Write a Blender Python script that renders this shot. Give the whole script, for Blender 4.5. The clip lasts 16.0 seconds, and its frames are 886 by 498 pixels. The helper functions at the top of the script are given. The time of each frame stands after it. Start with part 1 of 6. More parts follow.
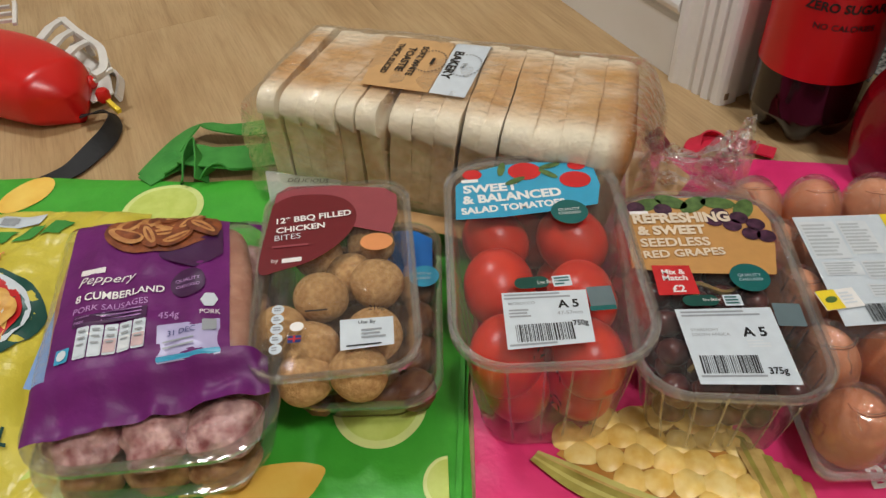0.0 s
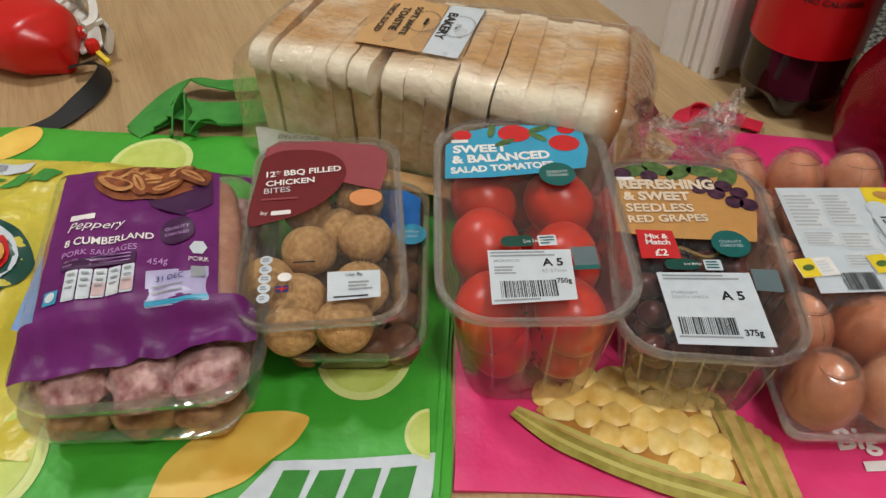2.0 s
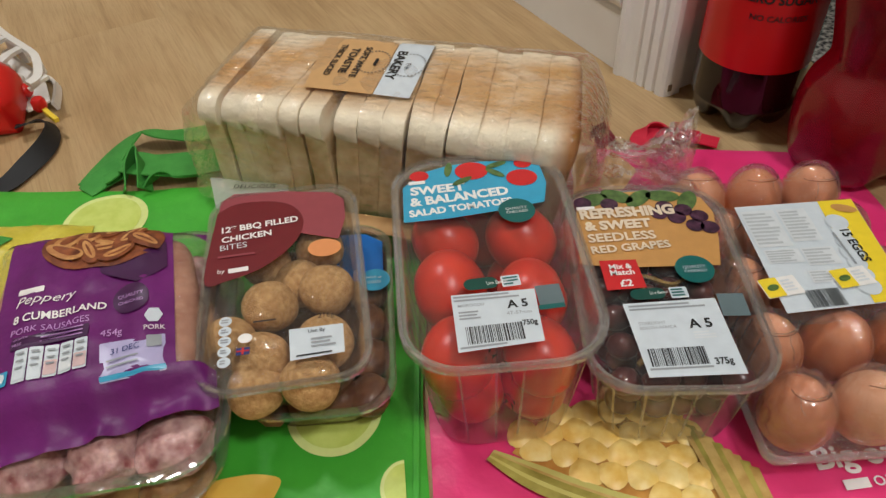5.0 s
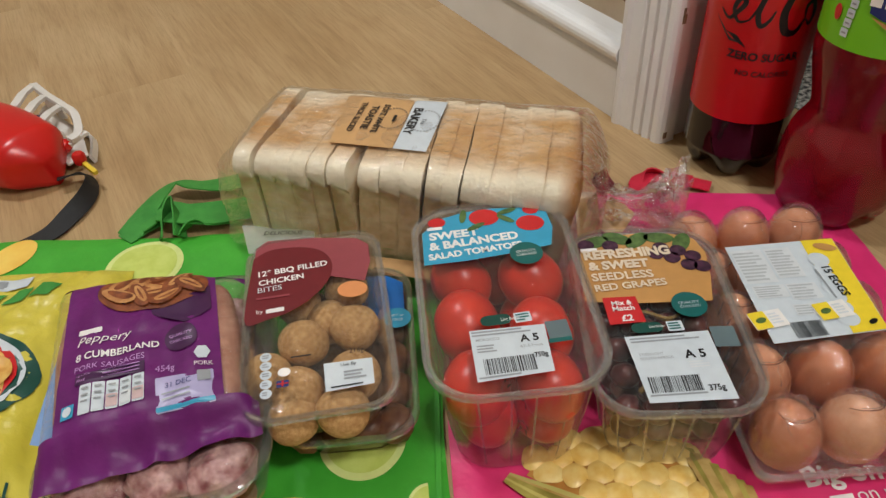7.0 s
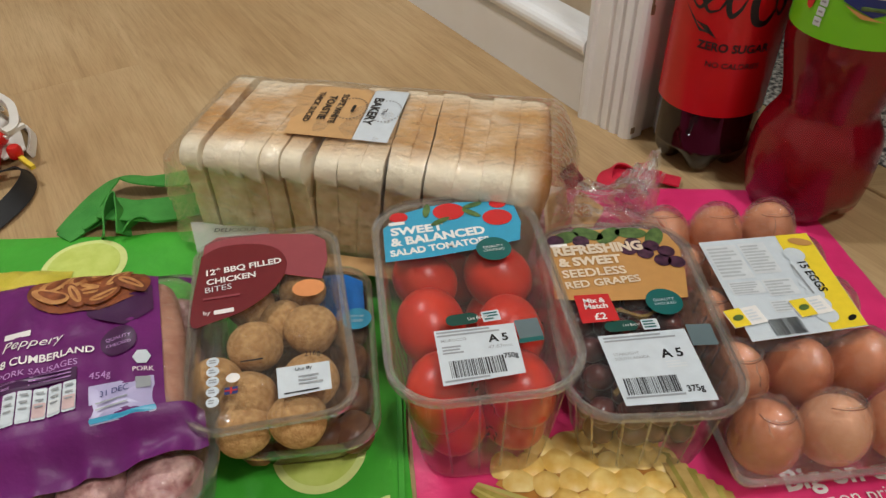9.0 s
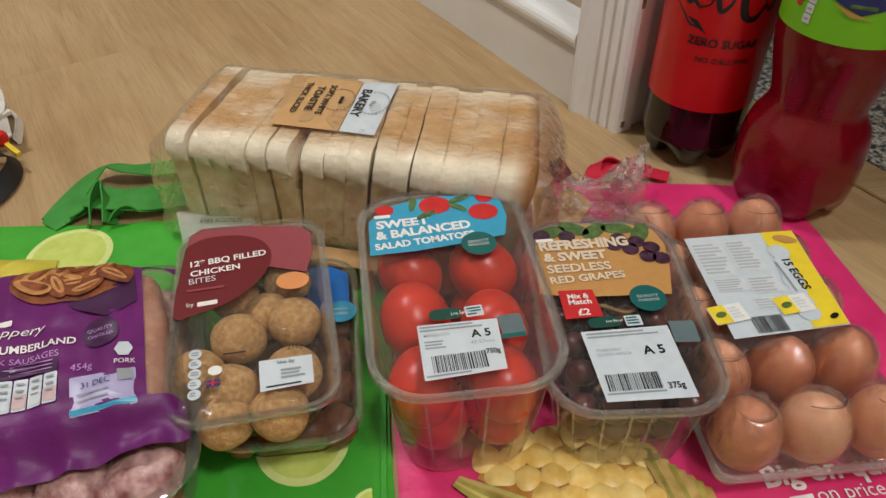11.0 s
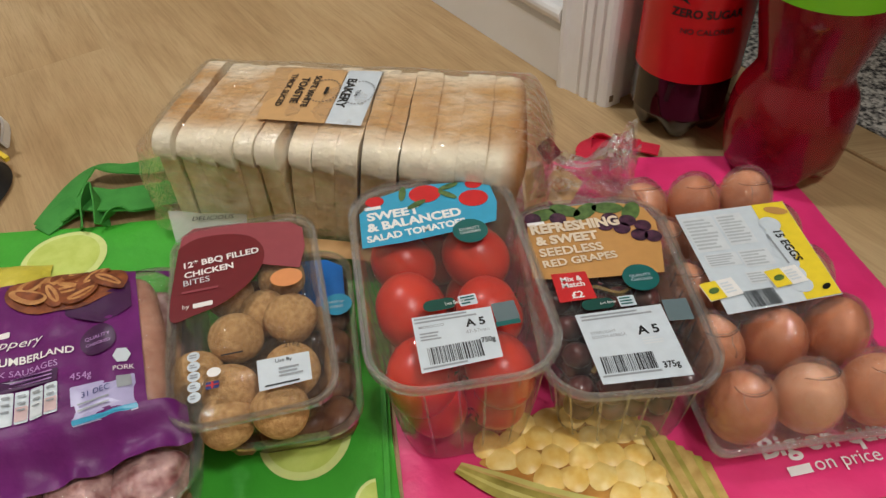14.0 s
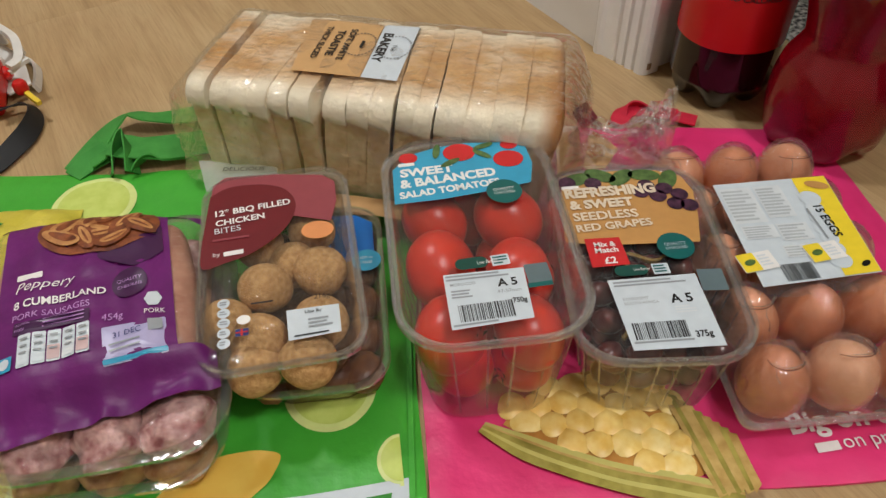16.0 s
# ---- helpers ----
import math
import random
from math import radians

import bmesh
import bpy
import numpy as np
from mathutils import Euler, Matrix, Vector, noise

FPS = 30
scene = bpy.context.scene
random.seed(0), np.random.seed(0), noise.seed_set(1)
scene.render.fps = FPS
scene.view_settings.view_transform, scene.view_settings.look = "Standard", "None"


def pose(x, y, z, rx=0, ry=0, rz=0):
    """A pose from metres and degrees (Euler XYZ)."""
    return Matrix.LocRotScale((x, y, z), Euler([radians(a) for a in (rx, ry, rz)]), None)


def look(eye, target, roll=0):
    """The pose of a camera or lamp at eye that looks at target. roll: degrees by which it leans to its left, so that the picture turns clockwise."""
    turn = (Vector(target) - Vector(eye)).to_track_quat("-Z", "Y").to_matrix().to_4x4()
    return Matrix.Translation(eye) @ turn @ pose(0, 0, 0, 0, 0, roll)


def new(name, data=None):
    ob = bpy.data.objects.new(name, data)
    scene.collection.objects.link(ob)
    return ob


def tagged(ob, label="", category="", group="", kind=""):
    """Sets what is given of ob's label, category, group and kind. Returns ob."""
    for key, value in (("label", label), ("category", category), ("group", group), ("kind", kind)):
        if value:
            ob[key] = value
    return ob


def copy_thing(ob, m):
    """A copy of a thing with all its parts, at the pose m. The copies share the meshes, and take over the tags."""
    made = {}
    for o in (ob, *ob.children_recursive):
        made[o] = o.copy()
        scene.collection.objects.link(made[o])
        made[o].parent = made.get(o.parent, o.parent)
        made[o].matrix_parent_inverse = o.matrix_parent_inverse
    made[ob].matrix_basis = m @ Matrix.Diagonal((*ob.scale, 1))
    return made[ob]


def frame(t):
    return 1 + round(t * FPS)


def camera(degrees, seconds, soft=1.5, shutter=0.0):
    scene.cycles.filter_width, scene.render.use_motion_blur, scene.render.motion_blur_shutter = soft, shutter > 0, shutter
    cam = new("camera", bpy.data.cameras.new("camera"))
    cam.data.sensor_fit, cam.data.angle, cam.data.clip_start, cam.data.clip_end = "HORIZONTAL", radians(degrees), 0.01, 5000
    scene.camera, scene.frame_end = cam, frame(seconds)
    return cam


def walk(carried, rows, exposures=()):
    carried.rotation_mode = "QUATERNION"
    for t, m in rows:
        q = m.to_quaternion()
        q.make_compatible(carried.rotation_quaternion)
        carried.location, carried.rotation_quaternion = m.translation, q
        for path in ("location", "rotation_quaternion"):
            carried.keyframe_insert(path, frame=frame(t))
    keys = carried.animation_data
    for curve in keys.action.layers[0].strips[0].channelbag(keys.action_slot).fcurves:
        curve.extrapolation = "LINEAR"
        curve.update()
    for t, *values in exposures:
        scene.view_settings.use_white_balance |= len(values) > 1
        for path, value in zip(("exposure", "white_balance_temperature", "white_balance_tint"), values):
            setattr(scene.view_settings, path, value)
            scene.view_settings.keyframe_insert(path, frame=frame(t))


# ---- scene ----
cam = camera(62.0, 16.0, soft=1.4)
PATH = [
    (0, (0.111, 0.059, 0.447), (0.048, 1.526, -0.911), -3.2),
    (0.5, (0.109, 0.057, 0.445), (0.058, 1.514, -0.924), -2.9),
    (1, (0.11, 0.052, 0.446), (0.061, 1.493, -0.94), -2.5),
    (1.5, (0.11, 0.048, 0.443), (0.077, 1.451, -0.982), -1.3),
    (2, (0.11, 0.046, 0.443), (0.084, 1.465, -0.966), -0.4),
    (2.5, (0.111, 0.043, 0.445), (0.086, 1.468, -0.957), 0.1),
    (3, (0.111, 0.046, 0.445), (0.082, 1.473, -0.956), 0.2),
    (3.5, (0.115, 0.054, 0.449), (0.094, 1.487, -0.946), 0.0),
    (4, (0.117, 0.06, 0.45), (0.115, 1.49, -0.948), -1.2),
    (4.2, (0.12, 0.065, 0.45), (0.142, 1.495, -0.948), -1.5),
    (6.3, (0.116, 0.065, 0.464), (0.152, 1.554, -0.871), -3.5),
    (6.5, (0.112, 0.052, 0.473), (0.145, 1.539, -0.864), -3.5),
    (7, (0.108, 0.028, 0.49), (0.149, 1.546, -0.812), -3.4),
    (7.5, (0.111, 0.032, 0.48), (0.195, 1.578, -0.786), -2.4),
    (8, (0.12, 0.038, 0.479), (0.229, 1.586, -0.783), -1.9),
    (8.5, (0.115, 0.048, 0.47), (0.24, 1.586, -0.803), -1.7),
    (9, (0.108, 0.05, 0.462), (0.252, 1.568, -0.833), -1.1),
    (9.2, (0.112, 0.05, 0.462), (0.267, 1.561, -0.839), -0.8),
    (11.3, (0.117, 0.054, 0.467), (0.273, 1.548, -0.852), -0.1),
    (11.5, (0.123, 0.065, 0.47), (0.287, 1.562, -0.847), -0.4),
    (12, (0.129, 0.068, 0.468), (0.294, 1.562, -0.851), -1.7),
    (12.5, (0.126, 0.058, 0.477), (0.282, 1.549, -0.847), -2.6),
    (13, (0.12, 0.067, 0.466), (0.279, 1.54, -0.877), -2.6),
    (13.5, (0.122, 0.067, 0.472), (0.289, 1.524, -0.889), -2.7),
    (14, (0.122, 0.059, 0.475), (0.273, 1.504, -0.899), -2.9),
    (14.5, (0.118, 0.056, 0.477), (0.235, 1.491, -0.912), -3.6),
    (15, (0.108, 0.053, 0.471), (0.196, 1.472, -0.935), -3.4),
    (15.5, (0.11, 0.058, 0.465), (0.202, 1.465, -0.953), -2.6),
    (16, (0.11, 0.058, 0.465), (0.209, 1.454, -0.964), -1.7),
]
walk(cam, [(t, look(eye, target, roll)) for t, eye, target, roll in PATH])

# ---- world and light ----
world = bpy.data.worlds.new("world")
scene.world = world
world.use_nodes = True
world.node_tree.nodes["Background"].inputs[0].default_value = (1.0, 0.86, 0.7, 1)
world.node_tree.nodes["Background"].inputs[1].default_value = 0.02
scene.view_settings.exposure = 0.0
# two round ceiling lamps: one beyond the food, an added fill behind the camera
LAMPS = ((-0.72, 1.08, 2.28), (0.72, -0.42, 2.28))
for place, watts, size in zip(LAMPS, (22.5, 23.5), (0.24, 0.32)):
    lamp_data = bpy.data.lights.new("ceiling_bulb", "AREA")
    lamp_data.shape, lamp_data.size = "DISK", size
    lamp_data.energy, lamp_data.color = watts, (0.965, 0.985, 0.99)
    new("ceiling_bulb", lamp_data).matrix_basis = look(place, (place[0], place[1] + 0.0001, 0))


# ---- materials ----
def lin(r, g, b):
    return tuple((c / 255 / 12.92 if c / 255 <= 0.04045 else ((c / 255 + 0.055) / 1.055) ** 2.4) for c in (r, g, b)) + (1.0,)


def node(m, kind, **sets):
    n = m.node_tree.nodes.new(kind)
    for k, v in sets.items():
        n.inputs[k.replace("_", " ")].default_value = v
    return n


def wire(m, a, out, b, inp):
    m.node_tree.links.new(a.outputs[out], b.inputs[inp])


def ramp(m, fac, stops):
    r = m.node_tree.nodes.new("ShaderNodeValToRGB")
    e = r.color_ramp.elements
    while len(e) < len(stops):
        e.new(0.5)
    for el, (p, c) in zip(e, stops):
        el.position, el.color = p, c
    if fac:
        wire(m, fac, 0, r, 0)
    return r


def base(name):
    m = bpy.data.materials.new(name)
    m.use_nodes = True
    return m, m.node_tree.nodes["Principled BSDF"]


def solid(name, c1, c2=None, scale=60.0, rough=0.5, bump=0.0, bscale=300.0, spec=0.5, metal=0.0, sss=0.0, detail=3.0, coat=0.0):
    """A surface with colour variation at one scale and relief at a finer one."""
    m, p = base(name)
    co = node(m, "ShaderNodeTexCoord")
    p.inputs["Roughness"].default_value = rough
    p.inputs["Specular IOR Level"].default_value = spec
    p.inputs["Metallic"].default_value = metal
    p.inputs["Coat Weight"].default_value = coat
    p.inputs["Coat Roughness"].default_value = 0.12
    if sss:
        p.inputs["Subsurface Weight"].default_value = sss
        p.inputs["Subsurface Radius"].default_value = (0.006, 0.003, 0.002)
        p.inputs["Subsurface Scale"].default_value = 0.6
    c2 = c2 or tuple(v * 0.86 for v in c1[:3]) + (1,)
    n = node(m, "ShaderNodeTexNoise", Scale=scale, Detail=detail)
    wire(m, co, "Object", n, 0)
    wire(m, ramp(m, n, [(0.32, c1), (0.68, c2)]), 0, p, "Base Color")
    if bump:
        b = node(m, "ShaderNodeTexNoise", Scale=bscale, Detail=4.0)
        wire(m, co, "Object", b, 0)
        k = node(m, "ShaderNodeBump", Strength=bump, Distance=0.002)
        wire(m, b, 0, k, "Height")
        wire(m, k, 0, p, "Normal")
    return m


def clear(name, tint=(0.96, 0.96, 0.96, 1), milk=0.06, rough=0.08, bump=0.35, bscale=45.0, ior=1.45, gain=1.0, stretch=(1, 1, 1), cap=0.45):
    """Thin clear plastic: light goes through, with a little haze and a crinkled gloss."""
    m = bpy.data.materials.new(name)
    m.use_nodes = True
    m.node_tree.nodes.remove(m.node_tree.nodes["Principled BSDF"])
    out = m.node_tree.nodes["Material Output"]
    tr = node(m, "ShaderNodeBsdfTransparent", Color=tint)
    di = node(m, "ShaderNodeBsdfDiffuse", Color=(0.82, 0.82, 0.8, 1))
    gl = node(m, "ShaderNodeBsdfGlossy", Color=(1, 1, 1, 1), Roughness=rough)
    co = node(m, "ShaderNodeTexCoord")
    mp = node(m, "ShaderNodeMapping", Scale=stretch)
    wire(m, co, "Object", mp, 0)
    no = node(m, "ShaderNodeTexNoise", Scale=bscale, Detail=3.0, Roughness=0.45, Distortion=0.8)
    wire(m, mp, 0, no, 0)
    bu = node(m, "ShaderNodeBump", Strength=bump, Distance=0.004)
    wire(m, no, 0, bu, "Height")
    fr = node(m, "ShaderNodeFresnel", IOR=ior)
    wire(m, bu, 0, fr, "Normal")
    wire(m, bu, 0, gl, "Normal")
    mu = node(m, "ShaderNodeMath")
    mu.operation = "MULTIPLY"
    mu.use_clamp = True
    wire(m, fr, 0, mu, 0)
    mu.inputs[1].default_value = gain
    a = node(m, "ShaderNodeMixShader", Fac=milk)
    wire(m, tr, 0, a, 1)
    wire(m, di, 0, a, 2)
    mi = node(m, "ShaderNodeMath")
    mi.operation = "MINIMUM"
    wire(m, mu, 0, mi, 0)
    mi.inputs[1].default_value = cap
    b = node(m, "ShaderNodeMixShader")
    wire(m, mi, 0, b, 0)
    wire(m, a, 0, b, 1)
    wire(m, gl, 0, b, 2)
    wire(m, b, 0, out, 0)
    return m


def liquid(name, colour, density=1.0, rough=0.06):
    m, p = base(name)
    p.inputs["Base Color"].default_value = colour
    p.inputs["Roughness"].default_value = rough
    p.inputs["Transmission Weight"].default_value = density
    p.inputs["IOR"].default_value = 1.34
    p.inputs["Coat Weight"].default_value = 0.5
    p.inputs["Coat Roughness"].default_value = 0.05
    return m


def wood():
    m, p = base("oak_laminate")
    co = node(m, "ShaderNodeTexCoord")
    oi = node(m, "ShaderNodeObjectInfo")
    ad = node(m, "ShaderNodeVectorMath")
    sc = node(m, "ShaderNodeVectorMath")
    sc.operation = "SCALE"
    sc.inputs[0].default_value = (7.3, 3.1, 5.7)
    wire(m, oi, "Random", sc, "Scale")
    wire(m, co, "Object", ad, 0)
    wire(m, sc, 0, ad, 1)
    mp = node(m, "ShaderNodeMapping", Scale=(1.6, 17.0, 1.0))
    wire(m, ad, 0, mp, 0)
    n1 = node(m, "ShaderNodeTexNoise", Scale=2.2, Detail=5.0, Roughness=0.6, Distortion=0.9)
    wire(m, mp, 0, n1, 0)
    mp2 = node(m, "ShaderNodeMapping", Scale=(12.0, 260.0, 1.0))
    wire(m, ad, 0, mp2, 0)
    n2 = node(m, "ShaderNodeTexNoise", Scale=1.6, Detail=3.0, Roughness=0.7)
    wire(m, mp2, 0, n2, 0)
    r1 = ramp(m, n1, [(0.2, lin(168, 138, 98)), (0.5, lin(188, 160, 119)), (0.8, lin(200, 173, 132))])
    r2 = ramp(m, n2, [(0.3, lin(170, 138, 100)), (0.55, (1, 1, 1, 1))])
    mx = node(m, "ShaderNodeMixRGB", Fac=0.30)
    mx.blend_type = "MULTIPLY"
    wire(m, r1, 0, mx, 1)
    wire(m, r2, 0, mx, 2)
    n3 = node(m, "ShaderNodeTexNoise", Scale=3.5, Detail=2.0)
    wire(m, co, "Object", n3, 0)
    mx2 = node(m, "ShaderNodeMixRGB", Fac=0.6)
    mx2.blend_type = "MULTIPLY"
    wire(m, mx, 0, mx2, 1)
    wire(m, ramp(m, n3, [(0.35, lin(226, 214, 196)), (0.65, (1, 1, 1, 1))]), 0, mx2, 2)
    wire(m, mx2, 0, p, "Base Color")
    p.inputs["Roughness"].default_value = 0.42
    bu = node(m, "ShaderNodeBump", Strength=0.12, Distance=0.001)
    wire(m, n2, 0, bu, "Height")
    wire(m, bu, 0, p, "Normal")
    return m


def carpet():
    m, p = base("speckled_carpet")
    co = node(m, "ShaderNodeTexCoord")
    v = node(m, "ShaderNodeTexNoise", Scale=170.0, Detail=2.0)
    wire(m, co, "Object", v, 0)
    wire(m, ramp(m, v, [(0.36, lin(52, 48, 46)), (0.5, lin(150, 143, 134)), (0.62, lin(205, 198, 186))]), 0, p, "Base Color")
    p.inputs["Roughness"].default_value = 0.95
    bu = node(m, "ShaderNodeBump", Strength=0.8, Distance=0.004)
    wire(m, v, 0, bu, "Height")
    wire(m, bu, 0, p, "Normal")
    return m


def crust():
    """Bread crust in the loaf's own metres: pale flanks, a white lip, a top that the oven browned in patches, a dark far end."""
    m, p = base("bread_crust")
    co = node(m, "ShaderNodeTexCoord")
    sep = node(m, "ShaderNodeSeparateXYZ")
    wire(m, co, "Object", sep, 0)

    def noise_at(scale, detail, rough=0.6, stretch=(1, 1, 1)):
        mp = node(m, "ShaderNodeMapping", Scale=stretch)
        wire(m, co, "Object", mp, 0)
        n = node(m, "ShaderNodeTexNoise", Scale=scale, Detail=detail, Roughness=rough)
        wire(m, mp, 0, n, 0)
        return n

    def span(source, out, lo, hi, a=0.0, b=1.0):
        r = node(m, "ShaderNodeMapRange")
        for i, v in enumerate((lo, hi, a, b), 1):
            r.inputs[i].default_value = v
        wire(m, source, out, r, 0)
        return r

    def times(a, b):
        k = node(m, "ShaderNodeMath")
        k.operation = "MULTIPLY"
        wire(m, a, 0, k, 0)
        wire(m, b, 0, k, 1)
        return k

    def over_mix(fac, low, high=None, colour=None):
        x = node(m, "ShaderNodeMixRGB")
        wire(m, fac, 0, x, 0)
        wire(m, low, 0, x, 1)
        if high:
            wire(m, high, 0, x, 2)
        else:
            x.inputs[2].default_value = colour
        return x

    side = ramp(m, noise_at(55, 5, 0.65), [(0.28, lin(214, 178, 130)), (0.48, lin(234, 208, 166)), (0.66, lin(246, 228, 194))])
    blush = ramp(m, noise_at(22, 3), [(0.48, (0, 0, 0, 1)), (0.70, (0.5, 0.5, 0.5, 1))])
    side = over_mix(blush, side, colour=lin(198, 142, 82))
    lip = over_mix(span(sep, 2, 0.0905, 0.0960), side, colour=lin(249, 238, 214))
    aby = node(m, "ShaderNodeMath")
    aby.operation = "ABSOLUTE"
    wire(m, sep, 1, aby, 0)
    mid = times(span(sep, 2, 0.102, 0.109), span(aby, 0, 0.034, 0.064, 1.0, 0.0))
    patchy = ramp(m, noise_at(17, 5, 0.62, (0.8, 1.2, 1)), [(0.30, (0.25, 0.25, 0.25, 1)), (0.50, (0.85, 0.85, 0.85, 1)), (0.62, (1, 1, 1, 1))])
    brown = ramp(m, noise_at(48, 5, 0.7), [(0.3, lin(186, 130, 68)), (0.55, lin(208, 158, 94)), (0.75, lin(222, 180, 122))])
    top = over_mix(times(mid, patchy), lip, brown)
    end = over_mix(span(sep, 0, 0.140, 0.155), top, colour=lin(184, 124, 66))
    wire(m, end, 0, p, "Base Color")
    p.inputs["Roughness"].default_value = 0.75
    p.inputs["Specular IOR Level"].default_value = 0.25
    k = node(m, "ShaderNodeBump", Strength=0.8, Distance=0.003)
    wire(m, noise_at(130, 6, 0.65), 0, k, "Height")
    wire(m, k, 0, p, "Normal")
    return m


def print_mat(name, c, rough=0.35):
    return solid(name, c, tuple(v * 0.93 for v in c[:3]) + (1,), 120, rough)


WOOD, CARPET, CRUST = wood(), carpet(), crust()
WALLPAPER = solid("beige_wallpaper", lin(203, 189, 166), lin(193, 178, 154), 40, 0.7, 0.15, 260)
LEAF_INK = solid("brown_leaf_ink", lin(96, 66, 48), lin(120, 84, 60), 60, 0.6)
GLOSS_WHITE = solid("white_gloss_paint", lin(240, 242, 244), lin(232, 233, 233), 9, 0.42, 0.12, 55, spec=0.3)
# plaster of the unseen walls, toned by how much fill light they bounce
PLASTER = solid("pale_plaster", lin(204, 197, 186), lin(194, 187, 174), 3, 0.8, 0.1, 120)
CHIP = solid("bare_wood_chip", lin(150, 132, 108), lin(122, 104, 84), 90, 0.8)
GREEN_BAG = solid("green_woven_plastic", lin(72, 176, 54), lin(60, 160, 44), 22, 0.42, 0.8, 34)
PINK_BAG = solid("pink_woven_plastic", lin(232, 58, 122), lin(216, 44, 106), 18, 0.42, 0.8, 34)
GREEN_WEB = solid("green_webbing", lin(66, 150, 60), lin(54, 136, 50), 60, 0.75, 0.4, 900)
RED_WEB = solid("red_webbing", lin(206, 20, 56), lin(186, 16, 48), 60, 0.7, 0.4, 900)
BLACK_WEB = solid("black_webbing", lin(15, 15, 20), lin(11, 11, 15), 60, 0.6, 0.4, 900)
TOY_RED = solid("red_moulded_plastic", lin(206, 26, 22), lin(196, 20, 18), 12, 0.3, 0.05, 60)
TOY_WHITE = solid("white_moulded_plastic", lin(226, 222, 216), lin(214, 210, 204), 30, 0.4)
TOY_YELLOW = print_mat("yellow_plastic", lin(236, 204, 60))
TOY_BLUE = print_mat("blue_plastic", lin(40, 52, 120))
FILM = clear("clear_film", milk=0.015, rough=0.06, bump=0.9, bscale=150, gain=1.1, cap=0.3)
# clear plastic, tinted dark to put shade under the chicken tray
DARK_TRAY = clear("shade_tinted_tray", tint=(0.40, 0.34, 0.30, 1), milk=0.02, rough=0.08, bump=0.15, gain=1.3)
LID = clear("lid_film", milk=0.02, rough=0.06, bump=0.7, bscale=70, gain=1.2, cap=0.35)
BREAD_FILM = clear("bread_bag_film", tint=(0.99, 0.99, 0.99, 1), milk=0.012, rough=0.06, bump=1.0, bscale=110, gain=2.0, cap=0.42, stretch=(0.5, 1, 1))
NECK_FILM = clear("gathered_film", milk=0.035, rough=0.06, bump=1.0, bscale=75, gain=2.0, cap=0.5)
PUNNET = clear("milky_punnet", tint=(0.93, 0.91, 0.89, 1), milk=0.035, rough=0.10, bump=0.5, bscale=55, gain=1.3, stretch=(1, 1, 0.12))
TRAY = clear("clear_tray", tint=(0.94, 0.94, 0.94, 1), milk=0.022, rough=0.07, bump=0.35, bscale=40, gain=1.5)
# clear plastic, its grey tint standing for the shade below the bites
CHICK_TRAY = clear("shade_tinted_chicken_tray", tint=(0.74, 0.70, 0.65, 1), milk=0.02, rough=0.07, bump=0.3, bscale=40, gain=1.5)
CLEAR_RIM = clear("tray_rim", tint=(0.93, 0.93, 0.93, 1), milk=0.035, rough=0.07, bump=0.3, gain=1.8)
FLAP = clear("printed_film", tint=(0.94, 0.94, 0.94, 1), milk=0.38, rough=0.1, bump=0.6, bscale=70, gain=1.4)
RIM = clear("punnet_rim", tint=(0.88, 0.87, 0.86, 1), milk=0.085, rough=0.14, bump=0.25, gain=1.5)
BLISTER = clear("egg_blister", tint=(0.97, 0.96, 0.96, 1), milk=0.05, rough=0.05, bump=1.0, bscale=90, gain=2.6, cap=0.5)
# brown tint stands for the shade in a fold of the lid
CREASE_SHADE = clear("crease_shade_film", tint=(0.74, 0.60, 0.52, 1), milk=0.06, rough=0.2, bump=0.2, gain=0.8, cap=0.2)
TOMATO = solid("tomato_skin", lin(222, 56, 32), lin(202, 34, 24), 24, 0.34, 0.03, 200, sss=0.1)
CALYX = solid("dry_calyx", lin(58, 70, 30), lin(70, 50, 28), 200, 0.8)
GRAPE = solid("grape_skin", lin(70, 28, 34), lin(110, 52, 44), 45, 0.3, 0.05, 300, coat=0.2)
STEM = solid("grape_stem", lin(150, 120, 60), lin(110, 86, 44), 120, 0.8)
CRUMB = solid("golden_breadcrumb", lin(212, 170, 116), lin(178, 132, 82), 260, 0.85, 0.7, 700, spec=0.2, detail=5.0)
SAUSAGE = solid("raw_sausage", lin(198, 148, 124), lin(168, 112, 92), 85, 0.45, 0.3, 150, sss=0.1, detail=5.0)
MEATBALL = solid("raw_meatball", lin(228, 186, 180), lin(140, 66, 68), 105, 0.42, 1.0, 170, detail=7.0)
COOKED = solid("tan_meat", lin(206, 164, 112), lin(158, 106, 62), 90, 0.5, 0.9, 150, detail=6.0)
DARK_MEAT = solid("dark_glazed_meat", lin(96, 52, 34), lin(140, 92, 56), 60, 0.4, 0.5, 120)
EGG = solid("brown_eggshell", lin(228, 158, 116), lin(212, 136, 94), 60, 0.75, 0.15, 500, spec=0.2)
EGG_PALE = solid("pale_eggshell", lin(238, 180, 142), lin(224, 160, 120), 60, 0.75, 0.15, 500, spec=0.2)
EGG_DEEP = solid("deep_eggshell", lin(218, 140, 96), lin(200, 118, 76), 60, 0.75, 0.15, 500, spec=0.2)
LABEL = print_mat("white_label", lin(208, 216, 222))
INK = print_mat("black_ink", lin(26, 26, 28))
GREY_INK = print_mat("grey_ink", lin(152, 156, 160))
PALE_INK = print_mat("pale_ink", lin(216, 220, 223))
SQUARE_INK = print_mat("square_ink", lin(100, 116, 120))
